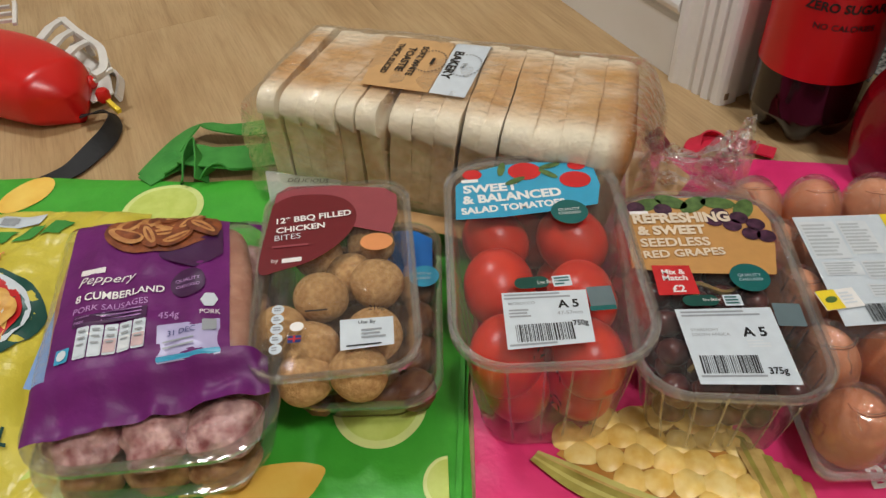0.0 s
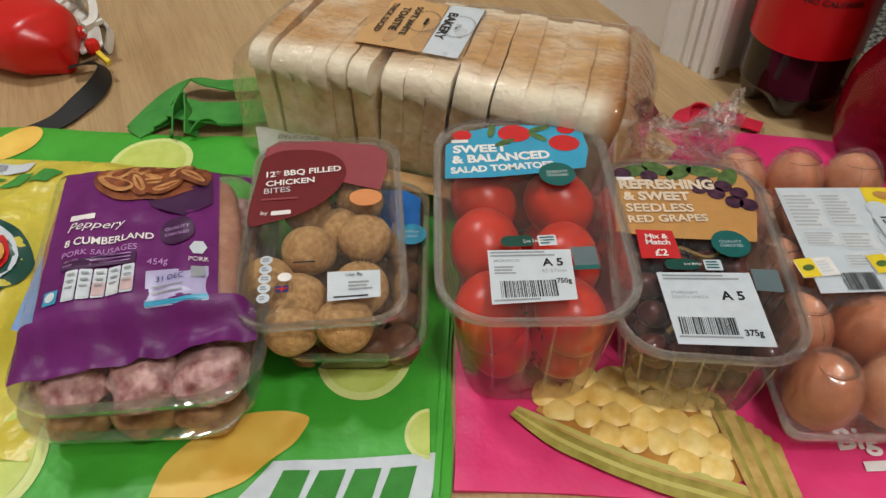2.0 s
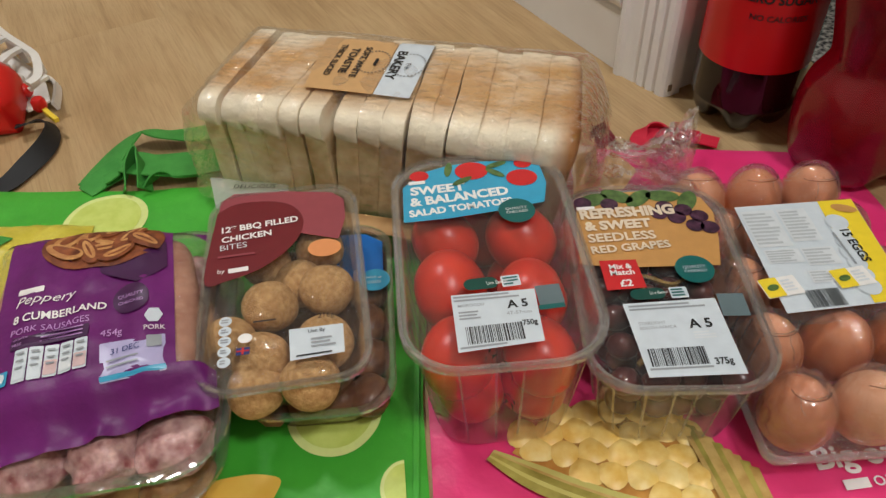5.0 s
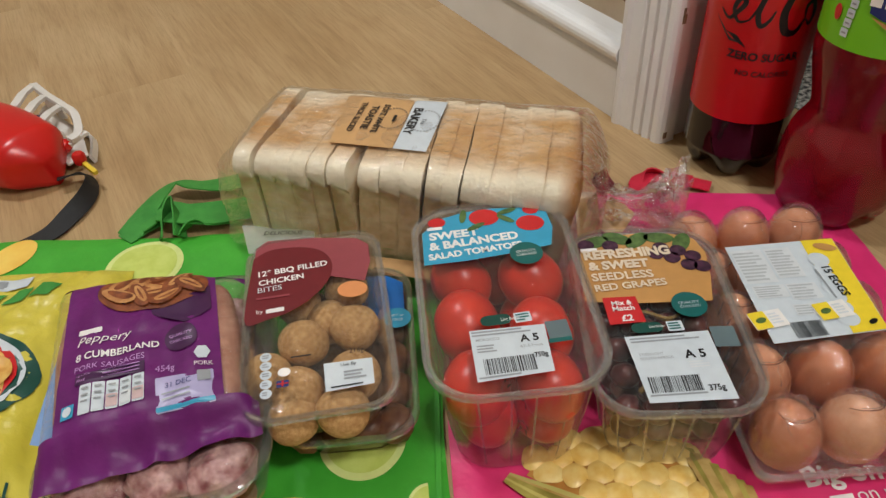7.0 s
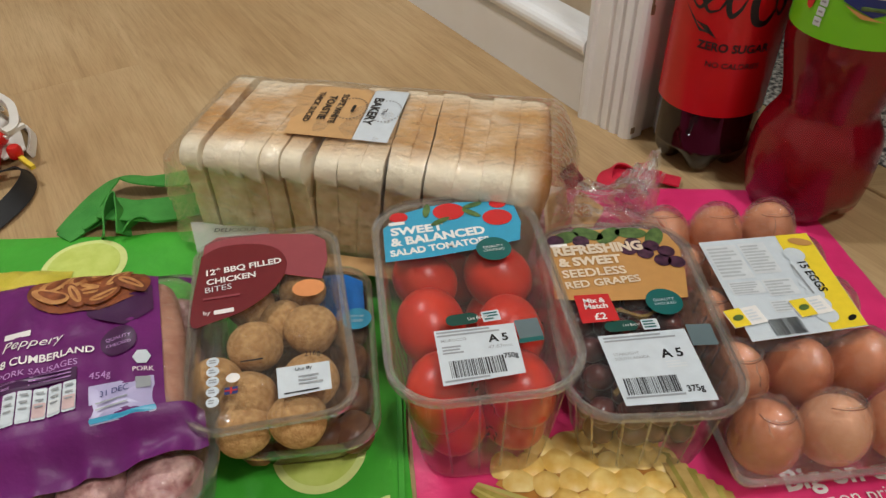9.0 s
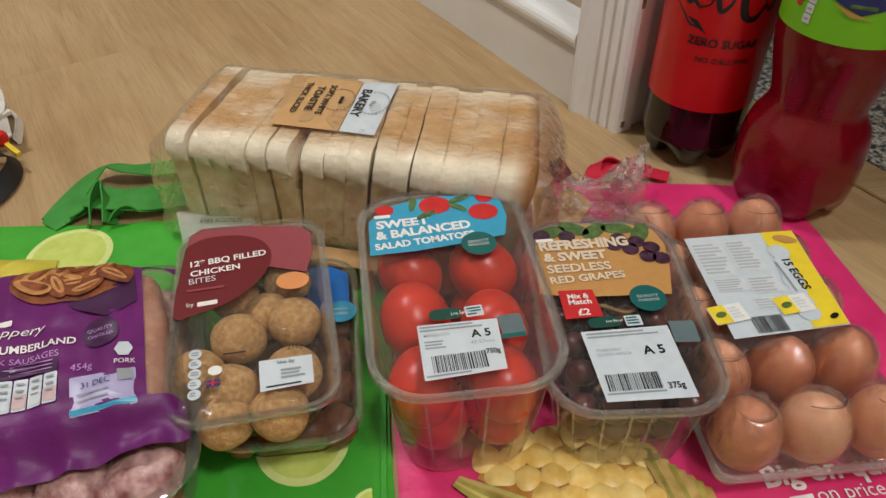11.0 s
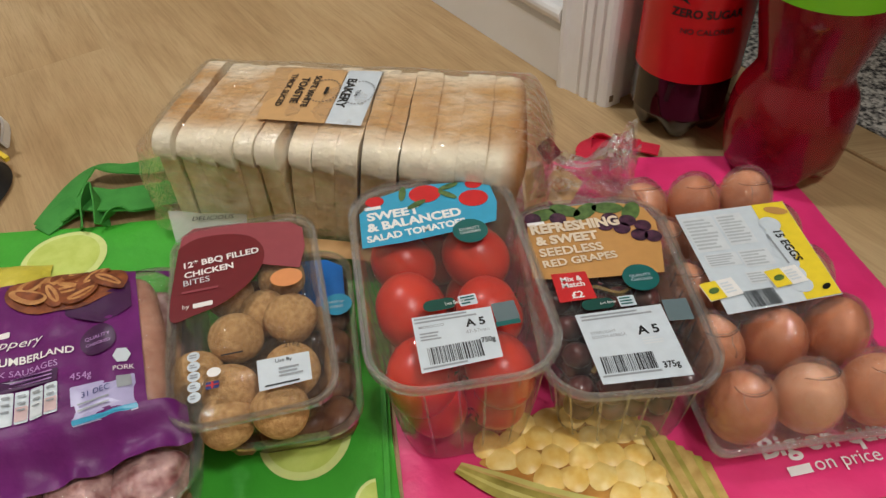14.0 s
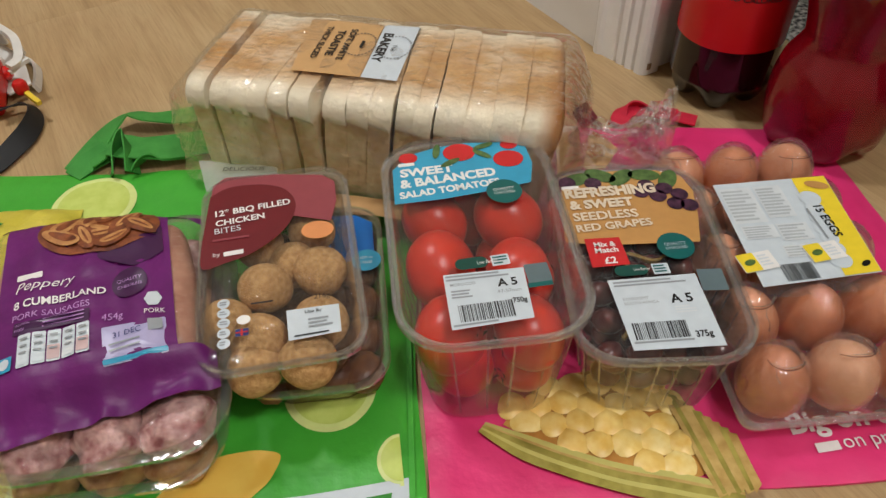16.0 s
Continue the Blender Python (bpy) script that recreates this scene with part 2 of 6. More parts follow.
SOFT_INK = print_mat("soft_grey_ink", lin(182, 187, 190))
PALE_PINK = print_mat("pale_pink_ink", lin(206, 176, 176))
DATE_LILAC = print_mat("date_lilac_ink", lin(176, 168, 206))
WHITE_INK = print_mat("white_ink", lin(240, 236, 232))
LILAC_INK = print_mat("lilac_ink", lin(196, 150, 206))
TEAL = print_mat("teal_ink", lin(16, 96, 92))
SKY = print_mat("blue_ink", lin(56, 160, 196))
MAROON = print_mat("maroon_ink", lin(112, 26, 34))
ROSE = print_mat("rose_ink", lin(150, 68, 76))
PEACH = print_mat("peach_ink", lin(226, 148, 92))
PURPLE = solid("purple_film_print", lin(110, 31, 108), lin(95, 25, 94), 30, 0.42, 0.35, 90, spec=0.3)
DEEP_PURPLE = print_mat("deep_purple_ink", lin(66, 22, 70))
ORANGE = print_mat("orange_ink", lin(198, 146, 84))
CREAM_INK = print_mat("cream_ink", lin(226, 208, 182))
CARAMEL = print_mat("caramel_ink", lin(206, 162, 110))
RED_INK = print_mat("red_ink", lin(204, 36, 40))
LEAF = solid("leaf_ink", lin(96, 124, 66), lin(62, 88, 44), 160, 0.4)
BERRY = solid("berry_ink", lin(86, 50, 72), lin(44, 22, 40), 190, 0.4)
YELLOW_INK = print_mat("yellow_ink", lin(244, 214, 56))
BLUE_CARD = print_mat("blue_card", lin(24, 112, 196))
PALE_BLUE = print_mat("pale_blue_card", lin(124, 158, 206))
YELLOW_FILM = solid("yellow_film_print", lin(220, 206, 86), lin(206, 190, 66), 20, 0.33, 1.0, 60)
DARK_GREEN = print_mat("dark_green_ink", lin(10, 72, 62))
RING = solid("onion_ring_ink", lin(232, 190, 106), lin(206, 146, 66), 90, 0.4)
LIME_FLESH = solid("lime_flesh_ink", lin(206, 220, 118), lin(192, 208, 96), 90, 0.4)
LIME_RIND = print_mat("lime_rind_ink", lin(222, 232, 150))
LIME_SKIN = print_mat("lime_skin_ink", lin(120, 170, 30))
LEMON_INK = solid("lemon_ink", lin(248, 212, 104), lin(236, 182, 70), 26, 0.42)
KERNEL = solid("kernel_ink", lin(242, 210, 128), lin(230, 184, 88), 110, 0.4)
KERNEL_LIGHT = solid("kernel_light_ink", lin(246, 220, 146), lin(236, 198, 106), 110, 0.4)
KERNEL_SHADE = solid("kernel_gap_ink", lin(206, 150, 70), lin(188, 120, 48), 80, 0.4)
HUSK = solid("husk_ink", lin(178, 164, 78), lin(138, 126, 48), 70, 0.42)
PALM = solid("tan_husk_ink", lin(208, 176, 108), lin(178, 140, 72), 90, 0.42)
COLA = liquid("dark_cola", (0.012, 0.004, 0.004, 1), 0.35)
COLA_LABEL = solid("red_bottle_label", lin(196, 20, 28), lin(186, 16, 24), 12, 0.25)
RED_DRINK = liquid("red_fizzy_drink", lin(172, 14, 40), 0.72, 0.18)
LIME_LABEL = solid("lime_green_label", lin(118, 196, 34), lin(108, 186, 28), 12, 0.28)
NAVY = print_mat("navy_ink", lin(28, 44, 110))
NUT = solid("roasted_nut_ink", lin(150, 80, 40), lin(96, 44, 22), 120, 0.4)
NUT_LIGHT = solid("cut_nut_ink", lin(204, 150, 90), lin(170, 108, 60), 160, 0.4)


# ---- builders ----
def finish(name, bm, material, smooth=True):
    bmesh.ops.recalc_face_normals(bm, faces=bm.faces)
    for f in bm.faces:
        f.smooth = smooth
    for e in bm.edges:
        if len(e.link_faces) == 2 and e.calc_face_angle(0.0) > 0.72:
            e.smooth = False
    me = bpy.data.meshes.new(name)
    bm.to_mesh(me)
    bm.free()
    for m in material if isinstance(material, (list, tuple)) else [material]:
        me.materials.append(m)
    return new(name, me)


def root_pose(ob):
    while ob.parent:
        ob = ob.parent
    return ob.matrix_basis.copy()


def part(name, bm, material, parent, label="", smooth=True):
    """One mesh under a thing or a part; the bmesh is in world coordinates."""
    bm.transform(root_pose(parent).inverted())
    ob = finish(name, bm, material, smooth)
    ob.parent = parent
    return tagged(ob, label)


def thing(name, m, label, category, group=""):
    ob = new(name)
    ob.empty_display_size = 0.03
    ob.matrix_basis = m
    return tagged(ob, label, category, group)


def rrect(w, l, r, n=6):
    """Outline of a rounded rectangle round the origin."""
    pts = []
    for cx, cy, a0 in ((w / 2 - r, l / 2 - r, 0), (-w / 2 + r, l / 2 - r, 90), (-w / 2 + r, -l / 2 + r, 180), (w / 2 - r, -l / 2 + r, 270)):
        for i in range(n + 1):
            a = radians(a0 + 90 * i / n)
            pts.append((cx + r * math.cos(a), cy + r * math.sin(a)))
    return pts


def loft(bm, rings, cap0=True, cap1=True):
    vs = [[bm.verts.new(p) for p in ring] for ring in rings]
    n = len(vs[0])
    for a, b in zip(vs, vs[1:]):
        for i in range(n):
            bm.faces.new((a[i], a[(i + 1) % n], b[(i + 1) % n], b[i]))
    if cap0:
        bm.faces.new(vs[0][::-1])
    if cap1:
        bm.faces.new(vs[-1])
    return bm


def lathe(profile, n=48, cx=0.0, cy=0.0, wave=None):
    """A turned body; wave(a, z) gives a factor on the radius."""
    rings = []
    for r, z in profile:
        rings.append([(cx + r * (wave(2 * math.pi * i / n, z) if wave else 1) * math.cos(2 * math.pi * i / n),
                       cy + r * (wave(2 * math.pi * i / n, z) if wave else 1) * math.sin(2 * math.pi * i / n), z) for i in range(n)])
    return loft(bmesh.new(), rings)


def box(x0, y0, z0, x1, y1, z1, bev=0.0):
    bm = bmesh.new()
    bmesh.ops.create_cube(bm, size=1.0)
    bmesh.ops.transform(bm, matrix=Matrix.Translation(((x0 + x1) / 2, (y0 + y1) / 2, (z0 + z1) / 2)) @ Matrix.Diagonal((x1 - x0, y1 - y0, z1 - z0, 1)), verts=bm.verts)
    if bev:
        bmesh.ops.bevel(bm, geom=bm.edges[:], offset=bev, segments=2, affect="EDGES")
    return bm


def ball(r, sx=1.0, sy=1.0, sz=1.0, at=(0, 0, 0), sub=3, lump=0.0, freq=60.0, seed=0.0):
    bm = bmesh.new()
    bmesh.ops.create_icosphere(bm, subdivisions=sub, radius=r)
    for v in bm.verts:
        k = 1 + lump * noise.noise(v.co * freq + Vector((seed, seed * 1.7, 0)))
        v.co = Vector((v.co.x * sx * k + at[0], v.co.y * sy * k + at[1], v.co.z * sz * k + at[2]))
    return bm


def sheet(outline, z, thick=0.0003, rings=5, f=None):
    """A flat shape from its outline, in rings so that it can drape; f(x, y) gives the height under it."""
    cx = sum(p[0] for p in outline) / len(outline)
    cy = sum(p[1] for p in outline) / len(outline)
    f = f or (lambda x, y: 0.0)
    bm = bmesh.new()
    mid = bm.verts.new((cx, cy, f(cx, cy) + z + thick))
    prev = None
    for k in range(1, rings + 1):
        ring = []
        for x, y in outline:
            px, py = cx + (x - cx) * k / rings, cy + (y - cy) * k / rings
            ring.append(bm.verts.new((px, py, f(px, py) + z + thick)))
        n = len(ring)
        for i in range(n):
            if prev:
                bm.faces.new((prev[i], ring[i], ring[(i + 1) % n], prev[(i + 1) % n]))
            else:
                bm.faces.new((mid, ring[i], ring[(i + 1) % n]))
        prev = ring
    if thick < 0.00035:
        return bm
    low = [bm.verts.new((v.co.x, v.co.y, v.co.z - thick)) for v in prev]
    n = len(low)
    for i in range(n):
        bm.faces.new((prev[i], low[i], low[(i + 1) % n], prev[(i + 1) % n]))
    return bm


def disc(cx, cy, rx, ry=None, n=32, a0=0, a1=360, turn=0):
    ry = ry or rx
    c, s = math.cos(radians(turn)), math.sin(radians(turn))
    out = []
    for i in range(n):
        a = radians(a0 + (a1 - a0) * i / (n if a1 - a0 == 360 else n - 1))
        x, y = rx * math.cos(a), ry * math.sin(a)
        out.append((cx + x * c - y * s, cy + x * s + y * c))
    return out


def rect(cx, cy, w, l, turn=0, r=0.0008):
    c, s = math.cos(radians(turn)), math.sin(radians(turn))
    return [(cx + x * c - y * s, cy + x * s + y * c) for x, y in rrect(w, l, r, 3)]


def quad(*corners, k=4):
    out = []
    for (x0, y0), (x1, y1) in zip(corners, corners[1:] + corners[:1]):
        out += [(x0 + (x1 - x0) * i / k, y0 + (y1 - y0) * i / k) for i in range(k)]
    return out


def text_bm(words, width, cx=0.0, cy=0.0, z=0.0, turn=0.0, left=True, bold=0.0, shear=0.0, tall=1.0):
    """Lettering laid flat, scaled to a width; (cx, cy) is the left end of its foot, or its middle."""
    cu = bpy.data.curves.new("lettering", "FONT")
    cu.body, cu.size, cu.offset, cu.shear, cu.resolution_u = words, 1.0, bold * 1.4, shear, 3
    ob = bpy.data.objects.new("lettering", cu)
    scene.collection.objects.link(ob)
    bpy.context.view_layer.update()
    me = bpy.data.meshes.new_from_object(ob.evaluated_get(bpy.context.evaluated_depsgraph_get()))
    bm = bmesh.new()
    bm.from_mesh(me)
    bpy.data.objects.remove(ob)
    bpy.data.curves.remove(cu)
    bpy.data.meshes.remove(me)
    xs = [v.co.x for v in bm.verts]
    x0, k = min(xs), width / (max(xs) - min(xs))
    c, s = math.cos(radians(turn)), math.sin(radians(turn))
    for v in bm.verts:
        x, y = (v.co.x - x0) * k - (0 if left else width / 2), v.co.y * k * tall
        v.co = Vector((cx + x * c - y * s, cy + x * s + y * c, z))
    return bm


def letters(name, words, width, cx, cy, z, parent, material=None, f=None, **kw):
    bm = text_bm(words, width, cx, cy, z, **kw)
    if f:
        for v in bm.verts:
            v.co.z += f(v.co.x, v.co.y)
    return part(name, bm, material or INK, parent, smooth=False)


def patch(name, outline, z, parent, material, label="", f=None, thick=0.0002, rings=3):
    return part(name, sheet(outline, z, thick, rings, f), material, parent, label)


def barcode(cx, cy, w, h, z, turn, parent, seed=1):
    rnd = random.Random(seed)
    bm = bmesh.new()
    x = -w / 2
    c, s = math.cos(radians(turn)), math.sin(radians(turn))
    while x < w / 2:
        b = w / 95 * rnd.choice((1, 1, 2, 3))
        vs = [bm.verts.new((cx + px * c - py * s, cy + px * s + py * c, z)) for px, py in ((x, -h / 2), (x + b, -h / 2), (x + b, h / 2), (x, h / 2))]
        bm.faces.new(vs)
        x += b + w / 95 * rnd.choice((1, 1, 2, 2))
    return tagged(part("barcode", bm, INK, parent, smooth=False), kind="stuff")


def bars(name, cx, cy, w, h, rows, z, turn, parent, material=None, seed=0, f=None):
    """Writing too small to read: plain bars."""
    rnd = random.Random(seed)
    bm = bmesh.new()
    c, s = math.cos(radians(turn)), math.sin(radians(turn))
    for i in range(rows):
        y = h / 2 - (i + 0.5) * h / rows
        ww, t = w * rnd.uniform(0.6, 1.0), h / rows * 0.26
        vs = []
        for px, py in ((-w / 2, y - t), (-w / 2 + ww, y - t), (-w / 2 + ww, y + t), (-w / 2, y + t)):
            x, yy = cx + px * c - py * s, cy + px * s + py * c
            vs.append(bm.verts.new((x, yy, z + (f(x, yy) if f else 0))))
        bm.faces.new(vs)
    return tagged(part(name, bm, material or GREY_INK, parent, smooth=False), kind="stuff")


def strip(points, width, thick, up=None):
    """A ribbon along points (x, y, z, tilt): its width lies level, turned by tilt degrees about its way."""
    rings = []
    pts = [Vector(p[:3]) for p in points]
    for i, p in enumerate(points):
        way = (pts[min(i + 1, len(pts) - 1)] - pts[max(i - 1, 0)]).normalized()
        side = way.cross(Vector((0, 0, 1))).normalized()
        nor = side.cross(way)
        a = radians(p[3])
        side, nor = side * math.cos(a) + nor * math.sin(a), nor * math.cos(a) - side * math.sin(a)
        rings.append([pts[i] + side * x * width / 2 + nor * y * thick / 2 for x, y in ((-1, -1), (0, -1), (1, -1), (1, 1), (0, 1), (-1, 1))])
    return loft(bmesh.new(), rings)


def smooth_path(points, k=6):
    """Catmull-Rom through the points."""
    out = []
    p = [points[0]] + list(points) + [points[-1]]
    for i in range(1, len(p) - 2):
        for j in range(k):
            t = j / k
            out.append(tuple(0.5 * (2 * b + (c - a) * t + (2 * a - 5 * b + 4 * c - d) * t * t + (3 * b - a - 3 * c + d) * t ** 3)
                             for a, b, c, d in zip(p[i - 1], p[i], p[i + 1], p[i + 2])))
    out.append(tuple(points[-1]))
    return out


# ---- setting: floor, wall, doorway ----
P0 = Vector((0.354, 0.825, 0))          # foot of the skirting where the door trim begins
D = Vector((0.430, -0.9028, 0))          # along the wall, towards the door
N = Vector((0.9028, 0.430, 0))           # through the wall, away from the room
WALL_POSE = Matrix(((D.x, N.x, 0, P0.x), (D.y, N.y, 0, P0.y), (0, 0, 1, 0), (0, 0, 0, 1)))


def wall_part(name, bm, material, parent=None, label="", kind="structure", smooth=False):
    bm.transform(WALL_POSE)
    if parent:
        return part(name, bm, material, parent, label, smooth)
    return tagged(finish(name, bm, material, smooth), label, "", "", kind)


# wall coordinates: s along D, n along N, z up
wall_part("wall_north", box(-2.6, 0.018, 0, -0.005, 0.15, 2.4), WALLPAPER, label="beige wallpapered wall with brown leaf sprigs")
wall_part("wall_beyond_door", box(0.86, 0.018, 0, 2.6, 0.15, 2.4), WALLPAPER, label="beige wallpapered wall past the doorway")
wall_part("wall_over_door", box(-0.005, 0.018, 2.05, 0.86, 0.15, 2.4), WALLPAPER, label="wallpapered wall over the doorway")
# unseen walls and ceiling, added close by to bounce light onto the food
wall_part("wall_west", box(-2.75, -2.1, 0, -2.6, 0.15, 2.4), PLASTER, label="unseen pale plaster wall added to bounce light")
wall_part("wall_east", box(1.5, -2.1, 0, 1.65, 0.15, 2.4), PLASTER, label="unseen pale plaster wall added to bounce light")
wall_part("wall_south", box(-2.75, -2.25, 0, 1.65, -2.1, 2.4), PLASTER, label="unseen pale plaster wall added to bounce light")
wall_part("ceiling", box(-2.75, -3.55, 2.4, 2.75, 2.4, 2.5), PLASTER, label="unseen plain plaster ceiling added to bounce light")
wall_part("wall_hall", box(-1.2, 2.2, 0, 2.75, 2.35, 2.4), PLASTER, label="unseen plain pale wall added to close the next room")
wall_part("wall_hall_west", box(-1.35, 0.15, 0, -1.2, 2.35, 2.4), PLASTER, label="unseen plain pale wall added to close the next room")
wall_part("wall_hall_east", box(2.6, 0.15, 0, 2.75, 2.35, 2.4), PLASTER, label="unseen plain pale wall added to close the next room")
wall_part("carpet", box(-1.2, 0.2, -0.02, 2.6, 2.2, 0.004), CARPET, label="grey speckled carpet beyond the doorway")
wall_part("threshold", box(-0.005, 0.153, -0.02, 0.86, 0.2, 0.003, 0.001), WOOD, label="narrow oak threshold strip in the doorway")


def profile_run(profile, s0, s1):
    """A moulding: (n, z) profile run along s."""
    bm = bmesh.new()
    a = [bm.verts.new((s0, n, z)) for n, z in profile]
    b = [bm.verts.new((s1, n, z)) for n, z in profile]
    k = len(profile)
    for i in range(k):
        bm.faces.new((a[i], a[(i + 1) % k], b[(i + 1) % k], b[i]))
    bm.faces.new(a)
    bm.faces.new(b[::-1])
    return bm


torus = [(0.004 - 0.012 * math.sin(radians(a)), 0.087 - 0.013 * math.cos(radians(a))) for a in range(0, 181, 20)]
SKIRT = [(0.0, 0.0), (0.0, 0.066), (0.002, 0.069), (0.006, 0.071), *torus, (0.008, 0.103), (0.013, 0.108), (0.0178, 0.112), (0.0178, 0.0)]
wall_part("baseboard", profile_run(SKIRT, -2.6, 0.0), GLOSS_WHITE, label="white gloss moulded skirting board")
wall_part("skirting_gap", box(-0.0035, -0.0012, 0.0, -0.0015, 0.0, 0.066), CHIP, label="dark crack between skirting and door trim")

# the fluted door trim: outline in (s, n), run up the wall
FLUTES = [(0.0, 0.018), (0.0, -0.004), (0.004, -0.007), (0.010, -0.007), (0.014, -0.003), (0.022, -0.002), (0.030, -0.001), (0.034, 0.002), (0.037, -0.001),
          (0.044, 0.001), (0.047, 0.005), (0.050, 0.001), (0.057, 0.003), (0.060, 0.007), (0.063, 0.003), (0.070, 0.004), (0.074, 0.007), (0.076, 0.012), (0.076, 0.028), (0.06, 0.028), (0.06, 0.018)]


def trim_run(z0, z1):
    bm = bmesh.new()
    levels = [z0 + (z1 - z0) * (i / 40) ** 2 for i in range(41)]
    loft(bm, [[(s, n + 0.0007 * noise.noise(Vector((s * 90, n * 90, z * 14))), z) for s, n in FLUTES] for z in levels])
    return bm


trim = wall_part("trim", trim_run(0.0, 2.05), GLOSS_WHITE, label="chipped white fluted door trim")
wall_part("trim_top", box(0.0, -0.004, 2.05, 0.86, 0.018, 2.12), GLOSS_WHITE, label="white door trim over the doorway")
wall_part("door_lining", box(0.045, 0.028, 0.0, 0.07, 0.15, 2.05, 0.001), GLOSS_WHITE, label="white painted door lining")
wall_part("door_lining_far", box(0.835, 0.018, 0.0, 0.86, 0.15, 2.05, 0.001), GLOSS_WHITE, label="white painted door lining")
rc = random.Random(5)
for i in range(4):
    z, h = rc.uniform(0.0, 0.24), rc.uniform(0.004, 0.012)
    wall_part("paint_chip", box(0.0745, 0.0105, z, 0.0767, 0.0125 + rc.uniform(0, 0.003), z + h), CHIP, trim)

# leaf sprigs on the wallpaper
rs = random.Random(9)
sprigs = bmesh.new()
for i in range(60):
    s, z = -rs.uniform(0.02, 1.6), rs.uniform(0.14, 1.2)
    if i == 0:
        s, z = -0.035, 0.14
    for k in range(5):
        a = radians(-70 + 35 * k + rs.uniform(-8, 8))
        L, Wd = rs.uniform(0.02, 0.03), 0.006
        dx, dz = math.sin(a), math.cos(a)
        pts = [(0.1, 0), (0.4, 1), (0.75, 0.8), (1.0, 0), (0.75, -0.8), (0.4, -1)]
        sprigs.faces.new([sprigs.verts.new((s + dx * t * L + dz * q * Wd, 0.0175, z + dz * t * L - dx * q * Wd)) for t, q in pts])
wall_part("wallpaper_sprigs", sprigs, LEAF_INK, label="brown leaf sprigs printed on the wallpaper")

# ---- carrier bags on the floor ----
def bag_height(x, y):
    return 0.0042 + 0.0026 * noise.noise(Vector((x * 14, y * 11, 3.0))) + 0.0010 * noise.noise(Vector((x * 40, y * 33, 8.0)))


def bag_sheet(c00, c10, c11, c01, seed, k=46):
    """A limp two-sided bag lying flat between four corners, with wandering edges."""
    bm = bmesh.new()
    top, low = [], []
    for j in range(k + 1):
        v = j / k
        rt, rl = [], []
        for i in range(k + 1):
            u = i / k
            x = (c00[0] * (1 - u) + c10[0] * u) * (1 - v) + (c01[0] * (1 - u) + c11[0] * u) * v
            y = (c00[1] * (1 - u) + c10[1] * u) * (1 - v) + (c01[1] * (1 - u) + c11[1] * u) * v
            edge = min(u, 1 - u, v, 1 - v)
            w = 0.004 * max(0, 1 - edge * 8)
            x += w * noise.noise(Vector((x * 9, y * 9, seed)))
            y += w * noise.noise(Vector((x * 9, y * 9, seed + 5)))
            z = bag_height(x, y) - 0.002 * max(0, 1 - edge * 40)
            rt.append(bm.verts.new((x, y, z)))
            rl.append(bm.verts.new((x, y, 0.0002)))
        top.append(rt)
        low.append(rl)
    for j in range(k):
        for i in range(k):
            bm.faces.new((top[j][i], top[j][i + 1], top[j + 1][i + 1], top[j + 1][i]))
            bm.faces.new((low[j][i], low[j + 1][i], low[j + 1][i + 1], low[j][i + 1]))
    for j in range(k):
        bm.faces.new((top[j][0], top[j + 1][0], low[j + 1][0], low[j][0]))
        bm.faces.new((top[j][k], low[j][k], low[j + 1][k], top[j + 1][k]))
        bm.faces.new((top[0][j], low[0][j], low[0][j + 1], top[0][j + 1]))
        bm.faces.new((top[k][j], top[k][j + 1], low[k][j + 1], low[k][j]))
    return bm


pink = thing("pink_shopping_bag", pose(0.33, 0.46, 0), "bright pink reusable shopping bag lying flat on the floor", "shopping bag")
part("bag_body", bag_sheet((0.11, 0.268), (0.545, 0.262), (0.535, 0.64), (0.13, 0.69), 2.0), PINK_BAG, pink)
green = thing("green_shopping_bag", pose(-0.12, 0.43, 0), "lime green reusable shopping bag lying flat under the food", "shopping bag")


def over(x, y):
    return bag_height(x, y) + 0.0022


gb = bag_sheet((-0.42, 0.19), (0.104, 0.19), (0.122, 0.63), (-0.42, 0.665), 7.0)
for v in gb.verts:
    v.co.z += 0.0022 if v.co.z > 0.001 else 0.0
part("bag_body", gb, GREEN_BAG, green)
# stitched side seam
part("side_seam", strip([(x, y, over(x, y) + 0.0009, 0) for x, y in [(0.098 + 0.016 * (i / 30), 0.2 + 0.42 * i / 30) for i in range(31)]], 0.004, 0.0012), GREEN_BAG, green, "folded stitched seam")


def green_print(name, outline, material, dz=0.0006, rings=6):
    return part(name, sheet(outline, dz, 0.0003, rings, over), material, green)


def lime_slice(cx, cy, r, turn=0, half=False, ry=None):
    a1 = 180 if half else 360
    green_print("lime_rind", disc(cx, cy, r, ry, 40, 0, a1, turn), LIME_RIND, 0.0005)
    green_print("lime_pith", disc(cx, cy, r * 0.94, (ry or r) * 0.94, 40, 0, a1, turn), LIME_RIND, 0.0010)
    green_print("lime_flesh", disc(cx, cy, r * 0.84, (ry or r) * 0.84, 40, 0, a1, turn), LIME_FLESH, 0.0015)


lime_slice(-0.178, 0.600, 0.039, 0)
lime_slice(0.046, 0.372, 0.034, 185, True, 0.036)
lime_slice(0.0955, 0.309, 0.020, 92, True, 0.017)
lime_slice(-0.205, 0.285, 0.05, 10)
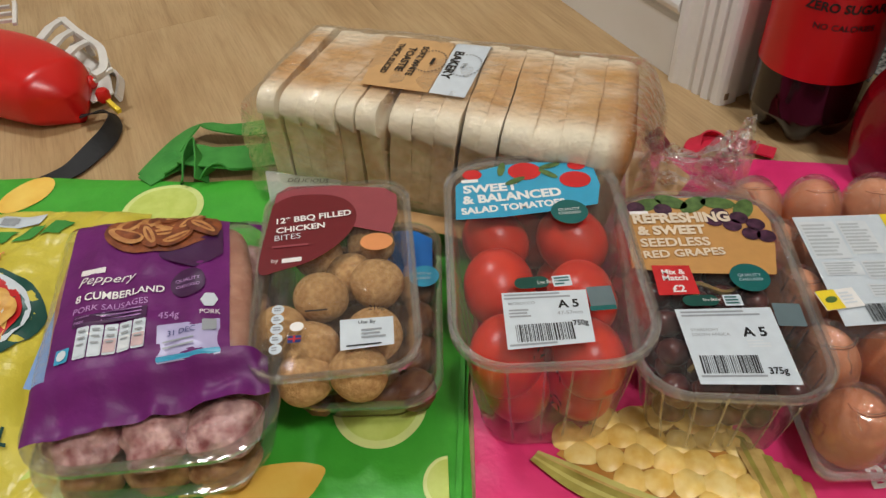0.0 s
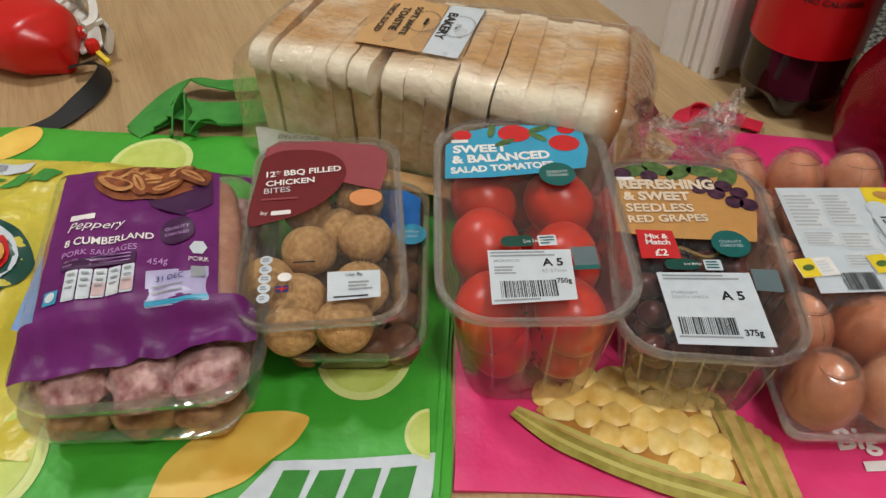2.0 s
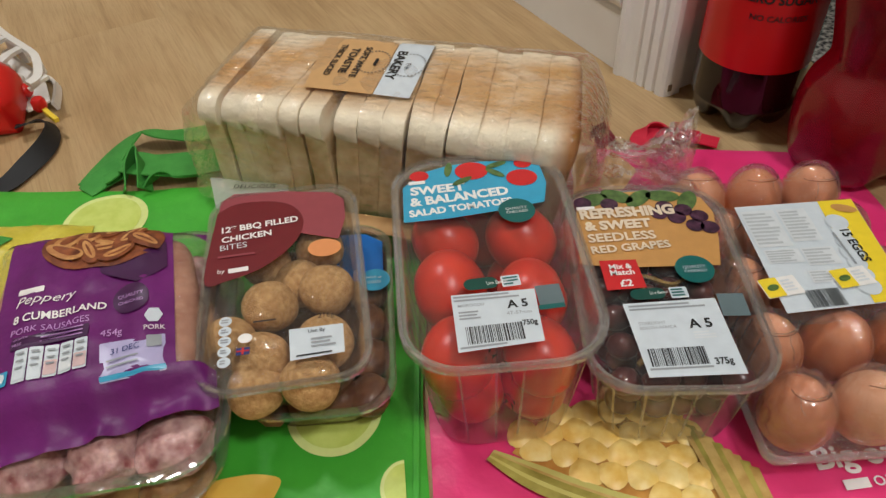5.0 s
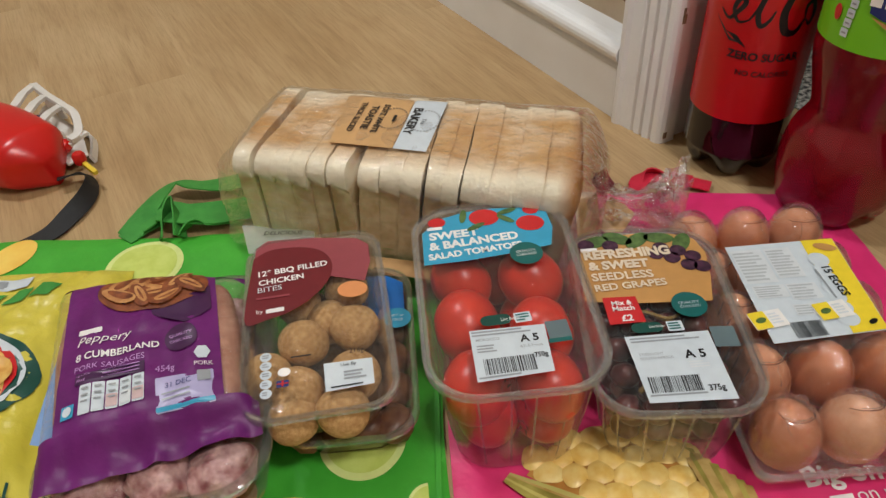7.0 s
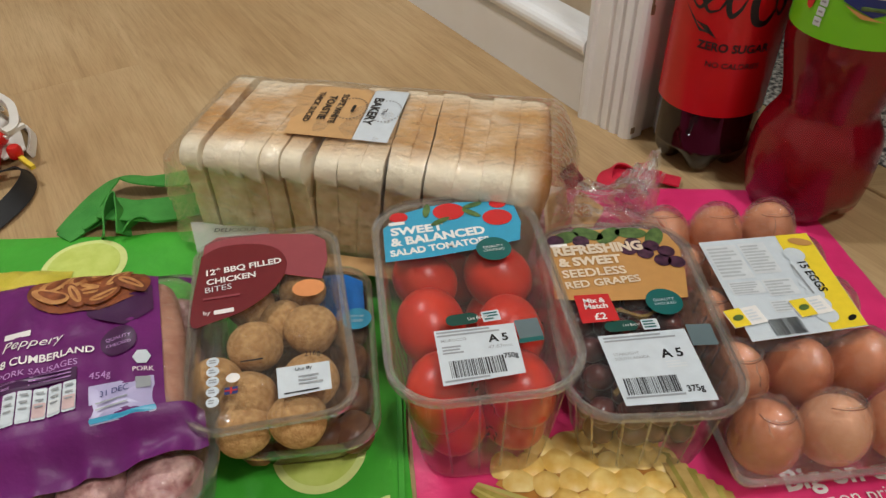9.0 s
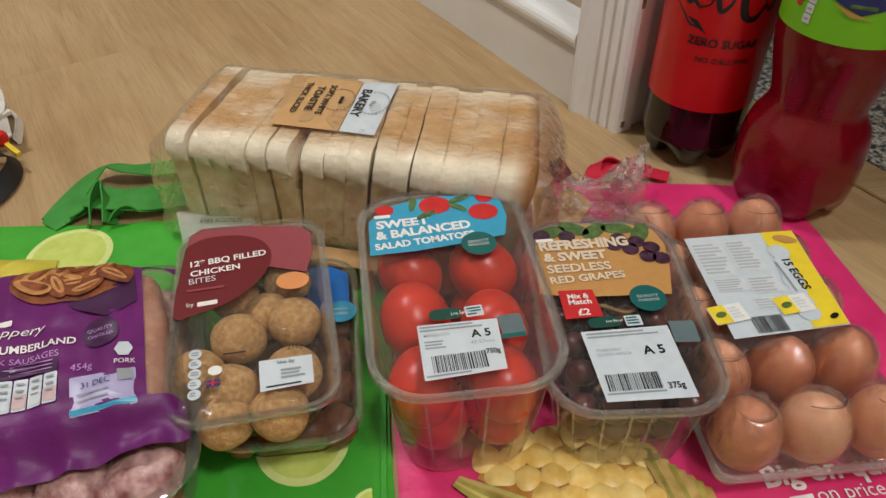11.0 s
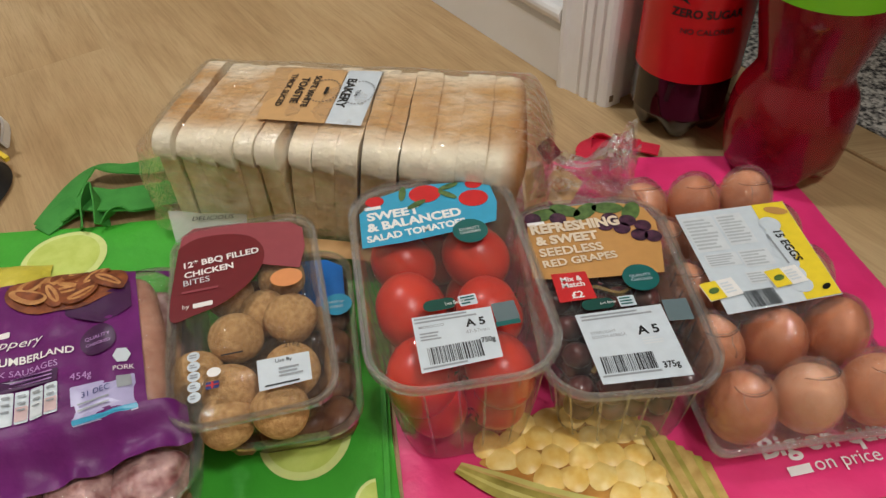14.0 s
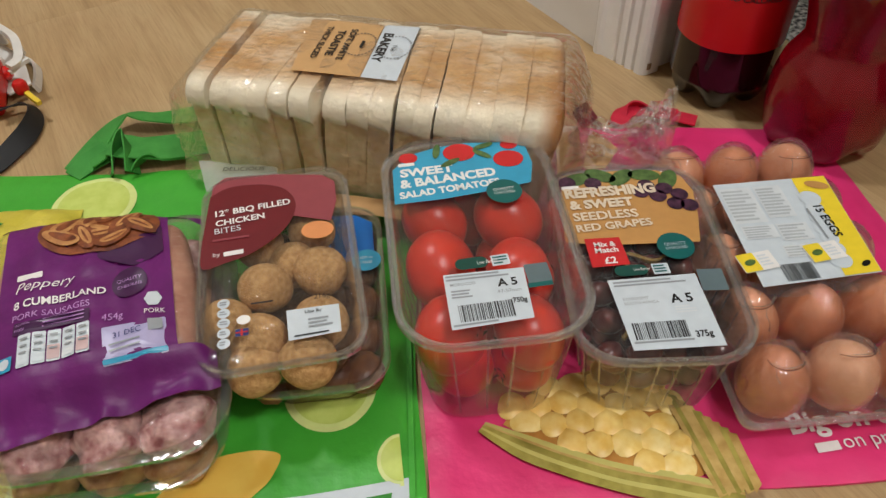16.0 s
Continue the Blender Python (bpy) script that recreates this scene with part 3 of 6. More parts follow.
green_print("lemon", [p[:2] for p in smooth_path([(-0.080, 0.262), (-0.076, 0.285), (-0.060, 0.306), (-0.036, 0.322), (-0.012, 0.327), (0.004, 0.3255), (0.0125, 0.3215), (0.0105, 0.312), (0.004, 0.300), (-0.010, 0.287), (-0.024, 0.272), (-0.045, 0.262)], 4)], LEMON_INK)
green_print("lemon", disc(-0.322, 0.628, 0.030, 0.020, 30, turn=58), LEMON_INK)
# white store panel; the lettering of the store is drawn as plain blocks
green_print("store_panel", quad((-0.036, 0.243), (0.094, 0.243), (0.103, 0.295), (-0.006, 0.288), k=6), LABEL)
for k in range(4):
    x = 0.006 + 0.023 * k
    green_print("store_mark", quad((x - 0.012, 0.256), (x + 0.007, 0.256), (x + 0.013, 0.282 + 0.001 * k), (x - 0.004, 0.281 + 0.001 * k), k=3), GREEN_WEB, 0.0012, 3)


def pink_print(name, outline, material, dz=0.0006, rings=5, label=""):
    return part(name, sheet(outline, dz, 0.0003, rings, bag_height), material, pink, label)


pink_print("corn_shade", [p[:2] for p in smooth_path([(0.168, 0.330), (0.195, 0.355), (0.240, 0.368), (0.285, 0.352), (0.302, 0.318), (0.300, 0.280), (0.262, 0.281), (0.222, 0.296), (0.190, 0.313)], 4)], KERNEL_SHADE)
rk = random.Random(3)
for row in range(7):
    for col in range(8):
        x = 0.166 + 0.0190 * col + 0.0095 * (row % 2) + rk.uniform(-0.002, 0.002)
        y = 0.362 - 0.0160 * row - 0.10 * (x - 0.17) + rk.uniform(-0.002, 0.002)
        edge = float(np.interp(x, (0.156, 0.185, 0.212, 0.245, 0.282, 0.318), (0.332, 0.318, 0.304, 0.290, 0.279, 0.266)))
        if y < edge + 0.002 or x > 0.298 or y > 0.352 + 0.2 * (x - 0.17) or x < 0.176:
            continue
        turn, k0 = rk.uniform(-40, 40), rk.uniform(0, 6)

        def kernel(size, dx=0.0, dy=0.0):
            out = []
            for q in range(20):
                a = 2 * math.pi * q / 20
                r = size * (1 + 0.07 * math.cos(3 * a + k0) + 0.05 * math.cos(2 * a + 2 * k0))
                out.append((x + dx + 1.06 * r * math.cos(a + turn), y + dy + 0.98 * r * math.sin(a + turn)))
            return out

        size = rk.uniform(0.0098, 0.0110)

        def dome(px, py):
            d = min(1.0, math.hypot(px - x, py - y) / (size * 1.12))
            return bag_height(px, py) + 0.0030 * (1 - d ** 2.4)

        part("corn_kernel", sheet(kernel(size), 0.0006 + 0.00012 * row, 0.0003, 5, dome), (KERNEL, KERNEL_LIGHT)[rk.random() < 0.3], pink)


def band(lower, upper, a, b):
    """A long leaf between two fractions of the way from one curve to the other."""
    lo, up2 = smooth_path(lower, 6), smooth_path(upper, 6)
    mix = lambda f: [(p[0] + (q[0] - p[0]) * f, p[1] + (q[1] - p[1]) * f) for p, q in zip(lo, up2)]
    return mix(a) + mix(b)[::-1]


HUSK_PALE = print_mat("pale_husk_ink", lin(200, 190, 108))
HUSK_LOW = [(0.150, 0.325), (0.172, 0.304), (0.200, 0.287), (0.235, 0.272), (0.275, 0.258), (0.312, 0.246)]
HUSK_TOP = [(0.156, 0.332), (0.185, 0.318), (0.212, 0.304), (0.245, 0.290), (0.282, 0.279), (0.318, 0.266)]
for k, (a, b, mat) in enumerate(((0.0, 0.30, HUSK), (0.30, 0.46, HUSK_PALE), (0.46, 0.70, HUSK), (0.70, 0.80, PALM), (0.80, 1.0, HUSK_PALE))):
    lo = band(HUSK_LOW, HUSK_TOP, a, b)
    n2 = len(lo) // 2
    bm = bmesh.new()
    va = [bm.verts.new((x, y, bag_height(x, y) + 0.0032)) for x, y in lo]
    for q in range(n2 - 1):
        bm.faces.new((va[q], va[q + 1], va[-2 - q], va[-1 - q]))
    part("corn_husk", bm, mat, pink)
for k in range(9):
    x0, x1 = 0.284 + 0.0045 * k, 0.300 + 0.0030 * k
    pink_print("husk_strand", quad((x0, 0.345 - 0.005 * k), (x0 + 0.006, 0.343 - 0.005 * k), (x1 + 0.005, 0.262 + 0.002 * (k % 3)), (x1 - 0.001, 0.260 + 0.002 * (k % 2))), (PALM, HUSK, PALM)[k % 3], 0.0034 + 0.0002 * k)
letters("slogan", "Big on quality", 0.125, 0.366, 0.301, 0.0012, pink, WHITE_INK, bag_height, bold=0.02, turn=2)
pink_print("store_name_block", quad((0.377, 0.285), (0.394, 0.286), (0.394, 0.293), (0.377, 0.292)), WHITE_INK, 0.001, 2)
letters("slogan", "on price", 0.05, 0.397, 0.2865, 0.0012, pink, WHITE_INK, bag_height, turn=2)
part("handle", strip(smooth_path([(0.338, 0.664, 0.006, 0), (0.350, 0.678, 0.010, 8), (0.370, 0.680, 0.010, 0), (0.400, 0.672, 0.007, 0), (0.42, 0.662, 0.006, 0)]), 0.018, 0.0016), RED_WEB, pink, "red webbing handle")
part("handle", strip(smooth_path([(0.340, 0.672, 0.007, 0), (0.348, 0.686, 0.012, 40), (0.362, 0.689, 0.013, 60), (0.382, 0.684, 0.010, 20), (0.405, 0.676, 0.006, 0)]), 0.016, 0.0016), RED_WEB, pink, "red webbing handle")

# green handles, folded in a loose knot behind the bag
for pts, w in (([(-0.205, 0.652, 0.008, 0), (-0.196, 0.680, 0.012, 10), (-0.183, 0.710, 0.017, 22), (-0.168, 0.727, 0.020, 30), (-0.145, 0.721, 0.018, 20), (-0.118, 0.727, 0.012, 5), (-0.080, 0.742, 0.008, 0)], 0.030),
               ([(-0.198, 0.668, 0.012, 0), (-0.175, 0.677, 0.017, 6), (-0.150, 0.668, 0.019, 8), (-0.120, 0.672, 0.014, 0), (-0.085, 0.682, 0.010, 0), (-0.050, 0.692, 0.008, 0)], 0.040),
               ([(-0.169, 0.638, 0.010, 60), (-0.167, 0.658, 0.024, 75), (-0.160, 0.674, 0.030, 82), (-0.153, 0.660, 0.022, 72), (-0.149, 0.640, 0.010, 60)], 0.020),
               ([(-0.209, 0.645, 0.007, 0), (-0.196, 0.660, 0.011, -20), (-0.178, 0.671, 0.015, -32)], 0.022),
               ([(-0.150, 0.645, 0.010, 40), (-0.138, 0.652, 0.018, 55), (-0.126, 0.658, 0.012, 20), (-0.100, 0.668, 0.008, 0)], 0.018)):
    part("handle", strip(smooth_path(pts), w, 0.0016), GREEN_WEB, green, "green webbing handle")

# ---- loaf in its bag ----
LOAF = pose(0.1052, 0.6269, 0.006, 0, 0, -17.4)
LL, LW, LH = 0.292, 0.141, 0.116


def dense(pts, step):
    out = []
    for (x0, y0), (x1, y1) in zip(pts, pts[1:] + pts[:1]):
        seg = max(1, round(math.hypot(x1 - x0, y1 - y0) / step))
        out += [(x0 + (x1 - x0) * i / seg, y0 + (y1 - y0) * i / seg) for i in range(seg)]
    return out


def slice_outline(w, h, notch):
    """A toast slice, seen along the loaf: square with softened corners and an inset side under the top lip."""
    out = []
    for x, z in dense(rrect(w, h, 0.016, 5), 0.0032):
        z += h / 2
        drop = min(1.0, max(0.0, (notch - z) / 0.003))
        out.append((x * (1 - 0.075 * drop - 0.012 * max(0.0, 1 - z / h)), z))
    return out


rb = random.Random(11)
# each slice: where its near top edge begins and ends, where its far one does, and its lean
SLICES = [(-0.158, -0.1415, -0.155, -0.138, -1.5), (-0.1365, -0.1195, -0.131, -0.1135, 0), (-0.1195, -0.1025, -0.1135, -0.096, 0), (-0.1025, -0.0855, -0.096, -0.078, 0.5), (-0.0855, -0.0685, -0.078, -0.060, 0),
          (-0.0652, -0.0475, -0.060, -0.042, -1.5), (-0.0345, -0.0155, -0.0415, -0.0235, 6.5), (-0.0150, 0.0045, -0.0235, -0.005, 7), (0.0050, 0.0245, -0.005, 0.014, 7.5), (0.0280, 0.0435, 0.014, 0.032, 8),
          (0.0435, 0.0585, 0.032, 0.050, 8), (0.0605, 0.0830, 0.050, 0.073, 8), (0.0830, 0.1055, 0.073, 0.097, 8), (0.1055, 0.1280, 0.097, 0.121, 8), (0.1280, 0.1610, 0.121, 0.152, 8)]
for i, (f0, f1, b0, b1, lean) in enumerate(SLICES):
    last = i == len(SLICES) - 1
    n0 = rb.uniform(0.0965, 0.1000) - (0.006 if i > 8 else 0)
    if not last and SLICES[i + 1][0] - f1 < 0.001:
        f1, b1 = f1 + (0.0012 if i > 8 else 0.0003), b1 + (0.0016 if i > 8 else 0.0008)
    drop = rb.uniform(0.005, 0.010) * (1 if 0 < i < 9 else 0.4)
    rise, shift = rb.uniform(-0.0010, 0.0016), rb.uniform(-0.0022, 0.0022)
    rings = []
    for q, k in (((0, 0.95), (0.10, 0.985), (0.5, 1.0), (0.75, 0.985), (0.88, 0.94), (0.96, 0.86), (1.0, 0.74)) if last else ((0, 0.992), (0.06, 0.999), (0.35, 1.0), (0.65, 1.0), (0.94, 0.999), (1.0, 0.992))):
        ring = []
        for a, b in slice_outline(LW, LH + rise, n0 - drop * q):
            u = a / LW + 0.5
            x = f0 + (b0 - f0) * u + (f1 - f0 + (b1 - b0 - f1 + f0) * u) * q - math.tan(radians(lean)) * (LH - b)
            puff = noise.noise(Vector((a * 28, b * 28, i * 2.3)))
            ring.append((x + 0.0012 * noise.noise(Vector((a * 40, b * 40, i * 1.0))), a * k + shift + 0.0012 * puff * (1 if b > 0.01 else 0), max(0.0, LH / 2 + (b - LH / 2) * k + 0.0016 * noise.noise(Vector((a * 22, x * 40, i * 0.6))) * (b / LH)) + 0.0025))
        rings.append(ring)
    ob = finish("bread_slice", loft(bmesh.new(), rings), CRUST)
    ob.matrix_basis = LOAF.copy()
    tagged(ob, "golden end crust of the sliced white loaf" if last or i == 0 else "thick white toast slice with golden crust in the bag", "bread slice", "slices of the loaf")

bag = thing("bread_bag", LOAF.copy(), "clear crinkled bag of sliced white bread with printed band", "bread bag")
rings = []
for q in range(73):
    u = q / 72
    xx = -LL / 2 - 0.034 + (LL + 0.072) * u
    end = min(1.0, max(0.0, (xx - LL / 2 - 0.008) / 0.034))
    tail = min(1.0, max(0.0, (-LL / 2 - 0.012 - xx) / 0.022))
    k = 1 - 0.42 * end ** 1.6
    ring = []
    for a, b in dense(rrect(LW + 0.007, LH + 0.006, 0.018, 5), 0.007):
        n1 = noise.noise(Vector((xx * 24, a * 22, b * 22)))
        n2 = noise.noise(Vector((xx * 85 + b * 60, a * 30, b * 40 + 4)))
        front = min(1.0, max(0.0, -a / (LW / 2))) * max(0.0, 1 - abs(b - 0.03) / 0.05)
        fold = 0.0022 * math.sin(xx * 210 + b * 90 + 3 * n1) * (0.15 + 0.6 * front + tail)
        zz = (b + (LH + 0.006) / 2) * (1 - 0.16 * tail * (1 if b > 0 else 0)) * k
        ring.append((xx - math.tan(radians(4)) * (LH - zz) * (0.3 + 0.7 * u) + 0.003 * n2 * tail, a * k * (1 - 0.10 * tail) + 0.0014 * n1 + (fold if a > 0 else -fold) * 0.5, max(0.0012, zz + 0.0012 * n1 + fold * 0.35 + 0.0008 * n2)))
    rings.append(ring)
bm = loft(bmesh.new(), rings)
bm.transform(LOAF)
part("film", bm, BREAD_FILM, bag, "clear crinkled plastic film")
# gathered neck of the bag, with scraps of its tan print
bm = bmesh.new()
rings = []
for q in range(25):
    u = q / 24
    xx = LL / 2 + 0.022 + 0.088 * u
    r = 0.038 - 0.018 * math.sin(math.pi * min(1, u * 1.4)) + 0.032 * max(0, u - 0.5)
    ring = []
    for i in range(64):
        a = 2 * math.pi * i / 64
        c, sn = math.cos(a), math.sin(a)
        crumple = 0.30 * math.sin(a * 9 + u * 5) * (0.4 + u) + 0.30 * noise.noise(Vector((c * 4, sn * 4, u * 9))) + 0.16 * noise.noise(Vector((c * 11, sn * 11, u * 22)))
        ring.append((xx + 0.014 * noise.noise(Vector((c * 3, sn * 3, u * 4))), 0.030 - 0.004 * u + r * (1 + crumple) * c, max(0.007, 0.036 - 0.014 * u + 0.8 * r * (1 + crumple) * sn)))
    rings.append(ring)
loft(bm, rings, False, False)
bm.transform(LOAF)
part("gathered_neck", bm, NECK_FILM, bag, "twisted clear neck of the bag")
for px, py, pw, pl, turn, dz, mat in ((0.166, 0.004, 0.022, 0.046, 12, 0.040, CARAMEL), (0.190, 0.012, 0.030, 0.030, -30, 0.030, CARAMEL), (0.176, 0.034, 0.016, 0.020, 40, 0.045, MAROON)):
    bm = sheet(rect(px, py, pw, pl, turn, 0.003), dz, 0.0003, 6, lambda a, b: 0.007 * noise.noise(Vector((a * 60, b * 60, 5))) + 0.5 * (b - 0.01))
    bm.transform(LOAF)
    part("printed_scrap", bm, mat, bag, "crumpled tan printed film")
# flat flap of the bag in front, with its printed edge
bm = sheet(rect(-0.02, -LW / 2 - 0.022, LL * 0.9, 0.044, 0, 0.006), 0.0095, 0.0004, 6, lambda a, b: 0.004 * noise.noise(Vector((a * 30, b * 30, 1))) + 0.012 * max(0, (b + LW / 2 + 0.02) / 0.02))
bm.transform(LOAF)
part("bag_flap", bm, FILM, bag)
bm = sheet(quad((-0.095, -0.098), (0.05, -0.098), (0.05, -0.075), (-0.095, -0.075), k=8), 0.022, 0.0003, 5, lambda a, b: 0.003 * noise.noise(Vector((a * 30, b * 30, 1))))
bm.transform(LOAF)
part("printed_hem", bm, CARAMEL, bag, "caramel printed strip on the bag")
part("printed_flap", sheet(quad((-0.072, 0.605), (0.000, 0.588), (0.004, 0.550), (-0.060, 0.562), k=8), 0.045, 0.0003, 6, lambda a, b: 0.002 * noise.noise(Vector((a * 40, b * 40, 7)))), FLAP, bag, "milky printed corner of the bag")
letters("lettering", "DELICIOUS", 0.037, -0.0475, 0.5845, 0.0478, bag, INK, turn=-5)
TOPZ = LH + 0.0058


def loaf_print(name, bm, material, label=""):
    bm.transform(LOAF @ Matrix.Translation((0.005, -0.004, 0)))
    return part(name, bm, material, bag, label)


def top_f(a, b):
    return TOPZ - 0.010 * max(0, (abs(b) - 0.052) / 0.014) ** 2 + 0.0008 * noise.noise(Vector((a * 40, b * 40, 2)))


loaf_print("printed_band", sheet(quad((-0.077, -0.034), (-0.017, -0.034), (-0.019, 0.061), (-0.089, 0.061), k=10), 0.0, 0.0003, 8, top_f), CARAMEL, "caramel brown printed band")
loaf_print("white_band", sheet(quad((-0.016, -0.034), (0.015, -0.034), (0.014, 0.061), (-0.018, 0.061), k=10), 0.0002, 0.0003, 8, top_f), LABEL, "white printed band")
for words, w, a, b, bold in (("SOFT WHITE", 0.052, -0.045, 0.040, 0.02), ("TOASTIE", 0.043, -0.0565, 0.036, 0.02), ("THICK SLICED", 0.054, -0.068, 0.041, 0.02), ("BAKERY", 0.048, -0.014, 0.038, 0.02), ("The", 0.010, -0.002, 0.020, 0.0)):
    loaf_print("lettering", text_bm(words, w, a, b, TOPZ + 0.0012, turn=-90, bold=bold, tall=0.9), INK)
for r0, cx in ((0.0145, -0.031), (0.0145, 0.001)):
    bm = bmesh.new()
    n = 28
    for i in range(n):
        a = 2 * math.pi * i / n
        b2 = a + 2 * math.pi / n * 0.55
        bm.faces.new([bm.verts.new((cx + r * math.cos(t), 0.016 + r * 1.35 * math.sin(t), TOPZ + 0.0012)) for r, t in ((r0, a), (r0 * 0.9, a), (r0 * 0.9, b2), (r0, b2))])
    loaf_print("round_mark", bm, GREY_INK if cx > -0.02 else CHIP)
loaf_print("store_mark", sheet(rect(-0.029, 0.016, 0.003, 0.012, 0, 0.001), TOPZ + 0.001, 0.0002, 2), INK)


# ---- trays and punnets ----
def shell(m, w, l, h, r, draft, flange, name_parent, body_mat, rim_mat, flutes=0, depth=0.0, base_z=0.0, name="tray_body", draft_y=None, ribs=0):
    """A formed plastic tray with sloping, fluted walls, a rolled lip and a flat flange."""
    rings = []

    def ring(k_in, z, fl=0.0, foot=0.0):
        pts = rrect(w - 2 * k_in, l - 2 * k_in, max(0.004, r - k_in * 0.5), 9)
        dense = []
        for (x0, y0), (x1, y1) in zip(pts, pts[1:] + pts[:1]):
            seg = max(1, round(math.hypot(x1 - x0, y1 - y0) / 0.0045))
            dense += [(x0 + (x1 - x0) * i / seg, y0 + (y1 - y0) * i / seg) for i in range(seg)]
        return dense, z, fl

    spec = [(draft + 0.004, 0.0), (draft + 0.0012, 0.0015), (draft, 0.006), (draft * 0.7, h * 0.3), (draft * 0.4, h * 0.6), (draft * 0.12, h * 0.92), (0.0, h - 0.0015)]
    base_pts = ring(0, 0)[0]
    n = len(base_pts)
    per = [0.0]
    for i in range(n):
        a, b = base_pts[i], base_pts[(i + 1) % n]
        per.append(per[-1] + math.hypot(a[0] - b[0], a[1] - b[1]))
    for k_in, z in spec:
        ky = k_in if draft_y is None else k_in - (draft - draft_y) * (k_in / (draft + 0.004))
        sx, sy = (w - 2 * k_in) / w, (l - 2 * ky) / l
        row = []
        for i, (x, y) in enumerate(base_pts):
            f = 1.0
            if flutes:
                f = 1 - depth * (0.5 + 0.5 * math.cos(2 * math.pi * flutes * per[i] / per[-1])) * min(1.0, z / 0.006) * max(0.0, 1 - z / (h * 0.9))
            row.append((x * sx * f, y * sy * f, base_z + z))
        rings.append(row)
    bm = loft(bmesh.new(), rings, True, False)
    bm.transform(m)
    body = part(name, bm, body_mat, name_parent)
    # moulded ribs on near wall and two flanks; milky tone stands for streak highlights
    near = [i for i in range(n) if base_pts[i][1] < -l / 2 + r * 0.75 or (abs(base_pts[i][0]) > w / 2 - 0.003 and base_pts[i][1] < l * 0.1)]
    near.sort(key=lambda i: math.atan2(base_pts[i][0], -base_pts[i][1] - l * 0.2))
    for k in range(ribs * 2):
        i = near[int((k + 0.5) / (ribs * 2) * len(near))]
        col = [rings[j][i] for j in range(2, len(rings) - 1)]
        bar = strip([(x * 1.006, y * 1.004, z, 0) for x, y, z in smooth_path(col, 3)], 0.0016, 0.0008)
        bar.transform(m)
        part("wall_rib", bar, rim_mat, body)
    lip = []
    for k, z in ((0.0, h - 0.0015), (-flange * 0.15, h), (-flange * 0.8, h + 0.0004), (-flange, h - 0.001), (-flange, h - 0.004), (-flange * 0.92, h - 0.004), (-flange * 0.9, h - 0.0018), (-flange * 0.2, h - 0.0014)):
        sx, sy = (w - 2 * k) / w, (l - 2 * k) / l
        lip.append([(x * sx, y * sy, base_z + z) for x, y in base_pts])
    bm = bmesh.new()
    loft(bm, lip + [lip[0]], False, False)
    bmesh.ops.remove_doubles(bm, verts=bm.verts, dist=1e-6)
    bm.transform(m)
    part("rim", bm, rim_mat, name_parent, "moulded plastic rim")
    return base_pts


def lid_film(m, w, l, r, z, parent, sag=0.0015, seed=0.0, mat=None):
    bm = sheet(rrect(w, l, r, 8), z, 0.0003, 14, lambda x, y: -sag * (1 - (2 * x / w) ** 2) * (1 - (2 * y / l) ** 2) + 0.0005 * noise.noise(Vector((x * 60, y * 60, seed))))
    bm.transform(m)
    return part("lid_film", bm, mat or LID, parent, "clear sealed film lid")


def seam(m, w, l, r, z, parent):
    """The bright rolled edge of the sealed film."""
    pts = [(x, y, z + 0.0006 * noise.noise(Vector((x * 80, y * 80, 5)))) for x, y in rrect(w, l, r, 8)]
    bm = strip([(*p, 28) for p in pts + pts[:2]], 0.0030, 0.0008)
    bm.transform(m)
    part("film_edge", bm, CLEAR_RIM, parent)


def on(m, name, bm, material, parent, label=""):
    bm.transform(m)
    return part(name, bm, material, parent, label)


# tomatoes
TM = pose(0.1632, 0.4385, 0.006, 0, 0, 1.5)
tom = thing("tomato_punnet", TM.copy(), "milky plastic punnet of red salad tomatoes with printed film", "punnet")
shell(TM, 0.1215, 0.200, 0.0975, 0.034, 0.012, 0.0055, tom, PUNNET, RIM, 24, 0.018, -0.0085, draft_y=0.001, ribs=7)
lid_film(TM, 0.1235, 0.202, 0.036, 0.0895, tom, 0.002, 1.0)
seam(TM, 0.131, 0.2095, 0.038, 0.0905, tom)
ZL = 0.006 + 0.0905
patch("printed_panel", [(0.104, 0.508), (0.104, 0.468), (0.139, 0.470), (0.174, 0.475), (0.209, 0.482), (0.214, 0.505), (0.212, 0.526), (0.192, 0.534), (0.165, 0.536), (0.140, 0.533), (0.120, 0.526)], ZL, tom, SKY, "blue printed panel")
letters("lettering", "SWEET", 0.042, 0.110, 0.4985, ZL + 0.0005, tom, WHITE_INK, bold=0.03, turn=4, tall=0.95)
letters("lettering", "& BALANCED", 0.075, 0.1095, 0.4855, ZL + 0.0005, tom, WHITE_INK, bold=0.03, turn=6, tall=1.05)
letters("lettering", "SALAD TOMATOES", 0.078, 0.1085, 0.4735, ZL + 0.0005, tom, WHITE_INK, bold=0.03, turn=6.5, tall=1.1)
patch("store_mark", rect(0.115, 0.513, 0.013, 0.004, 4), ZL + 0.0005, tom, WHITE_INK)
for cx, cy, r in ((0.158, 0.524, 0.013), (0.196, 0.512, 0.012), (0.117, 0.521, 0.0075), (0.199, 0.530, 0.007)):
    patch("printed_tomato", disc(cx, cy, r, r * 0.85, 24), ZL + 0.0004, tom, RED_INK)
for cx, cy, t in ((0.150, 0.512, 30), (0.176, 0.520, -40), (0.178, 0.530, 20), (0.140, 0.527, 80)):
    patch("printed_leaf", disc(cx, cy, 0.009, 0.003, 16, turn=t), ZL + 0.0006, tom, LEAF)
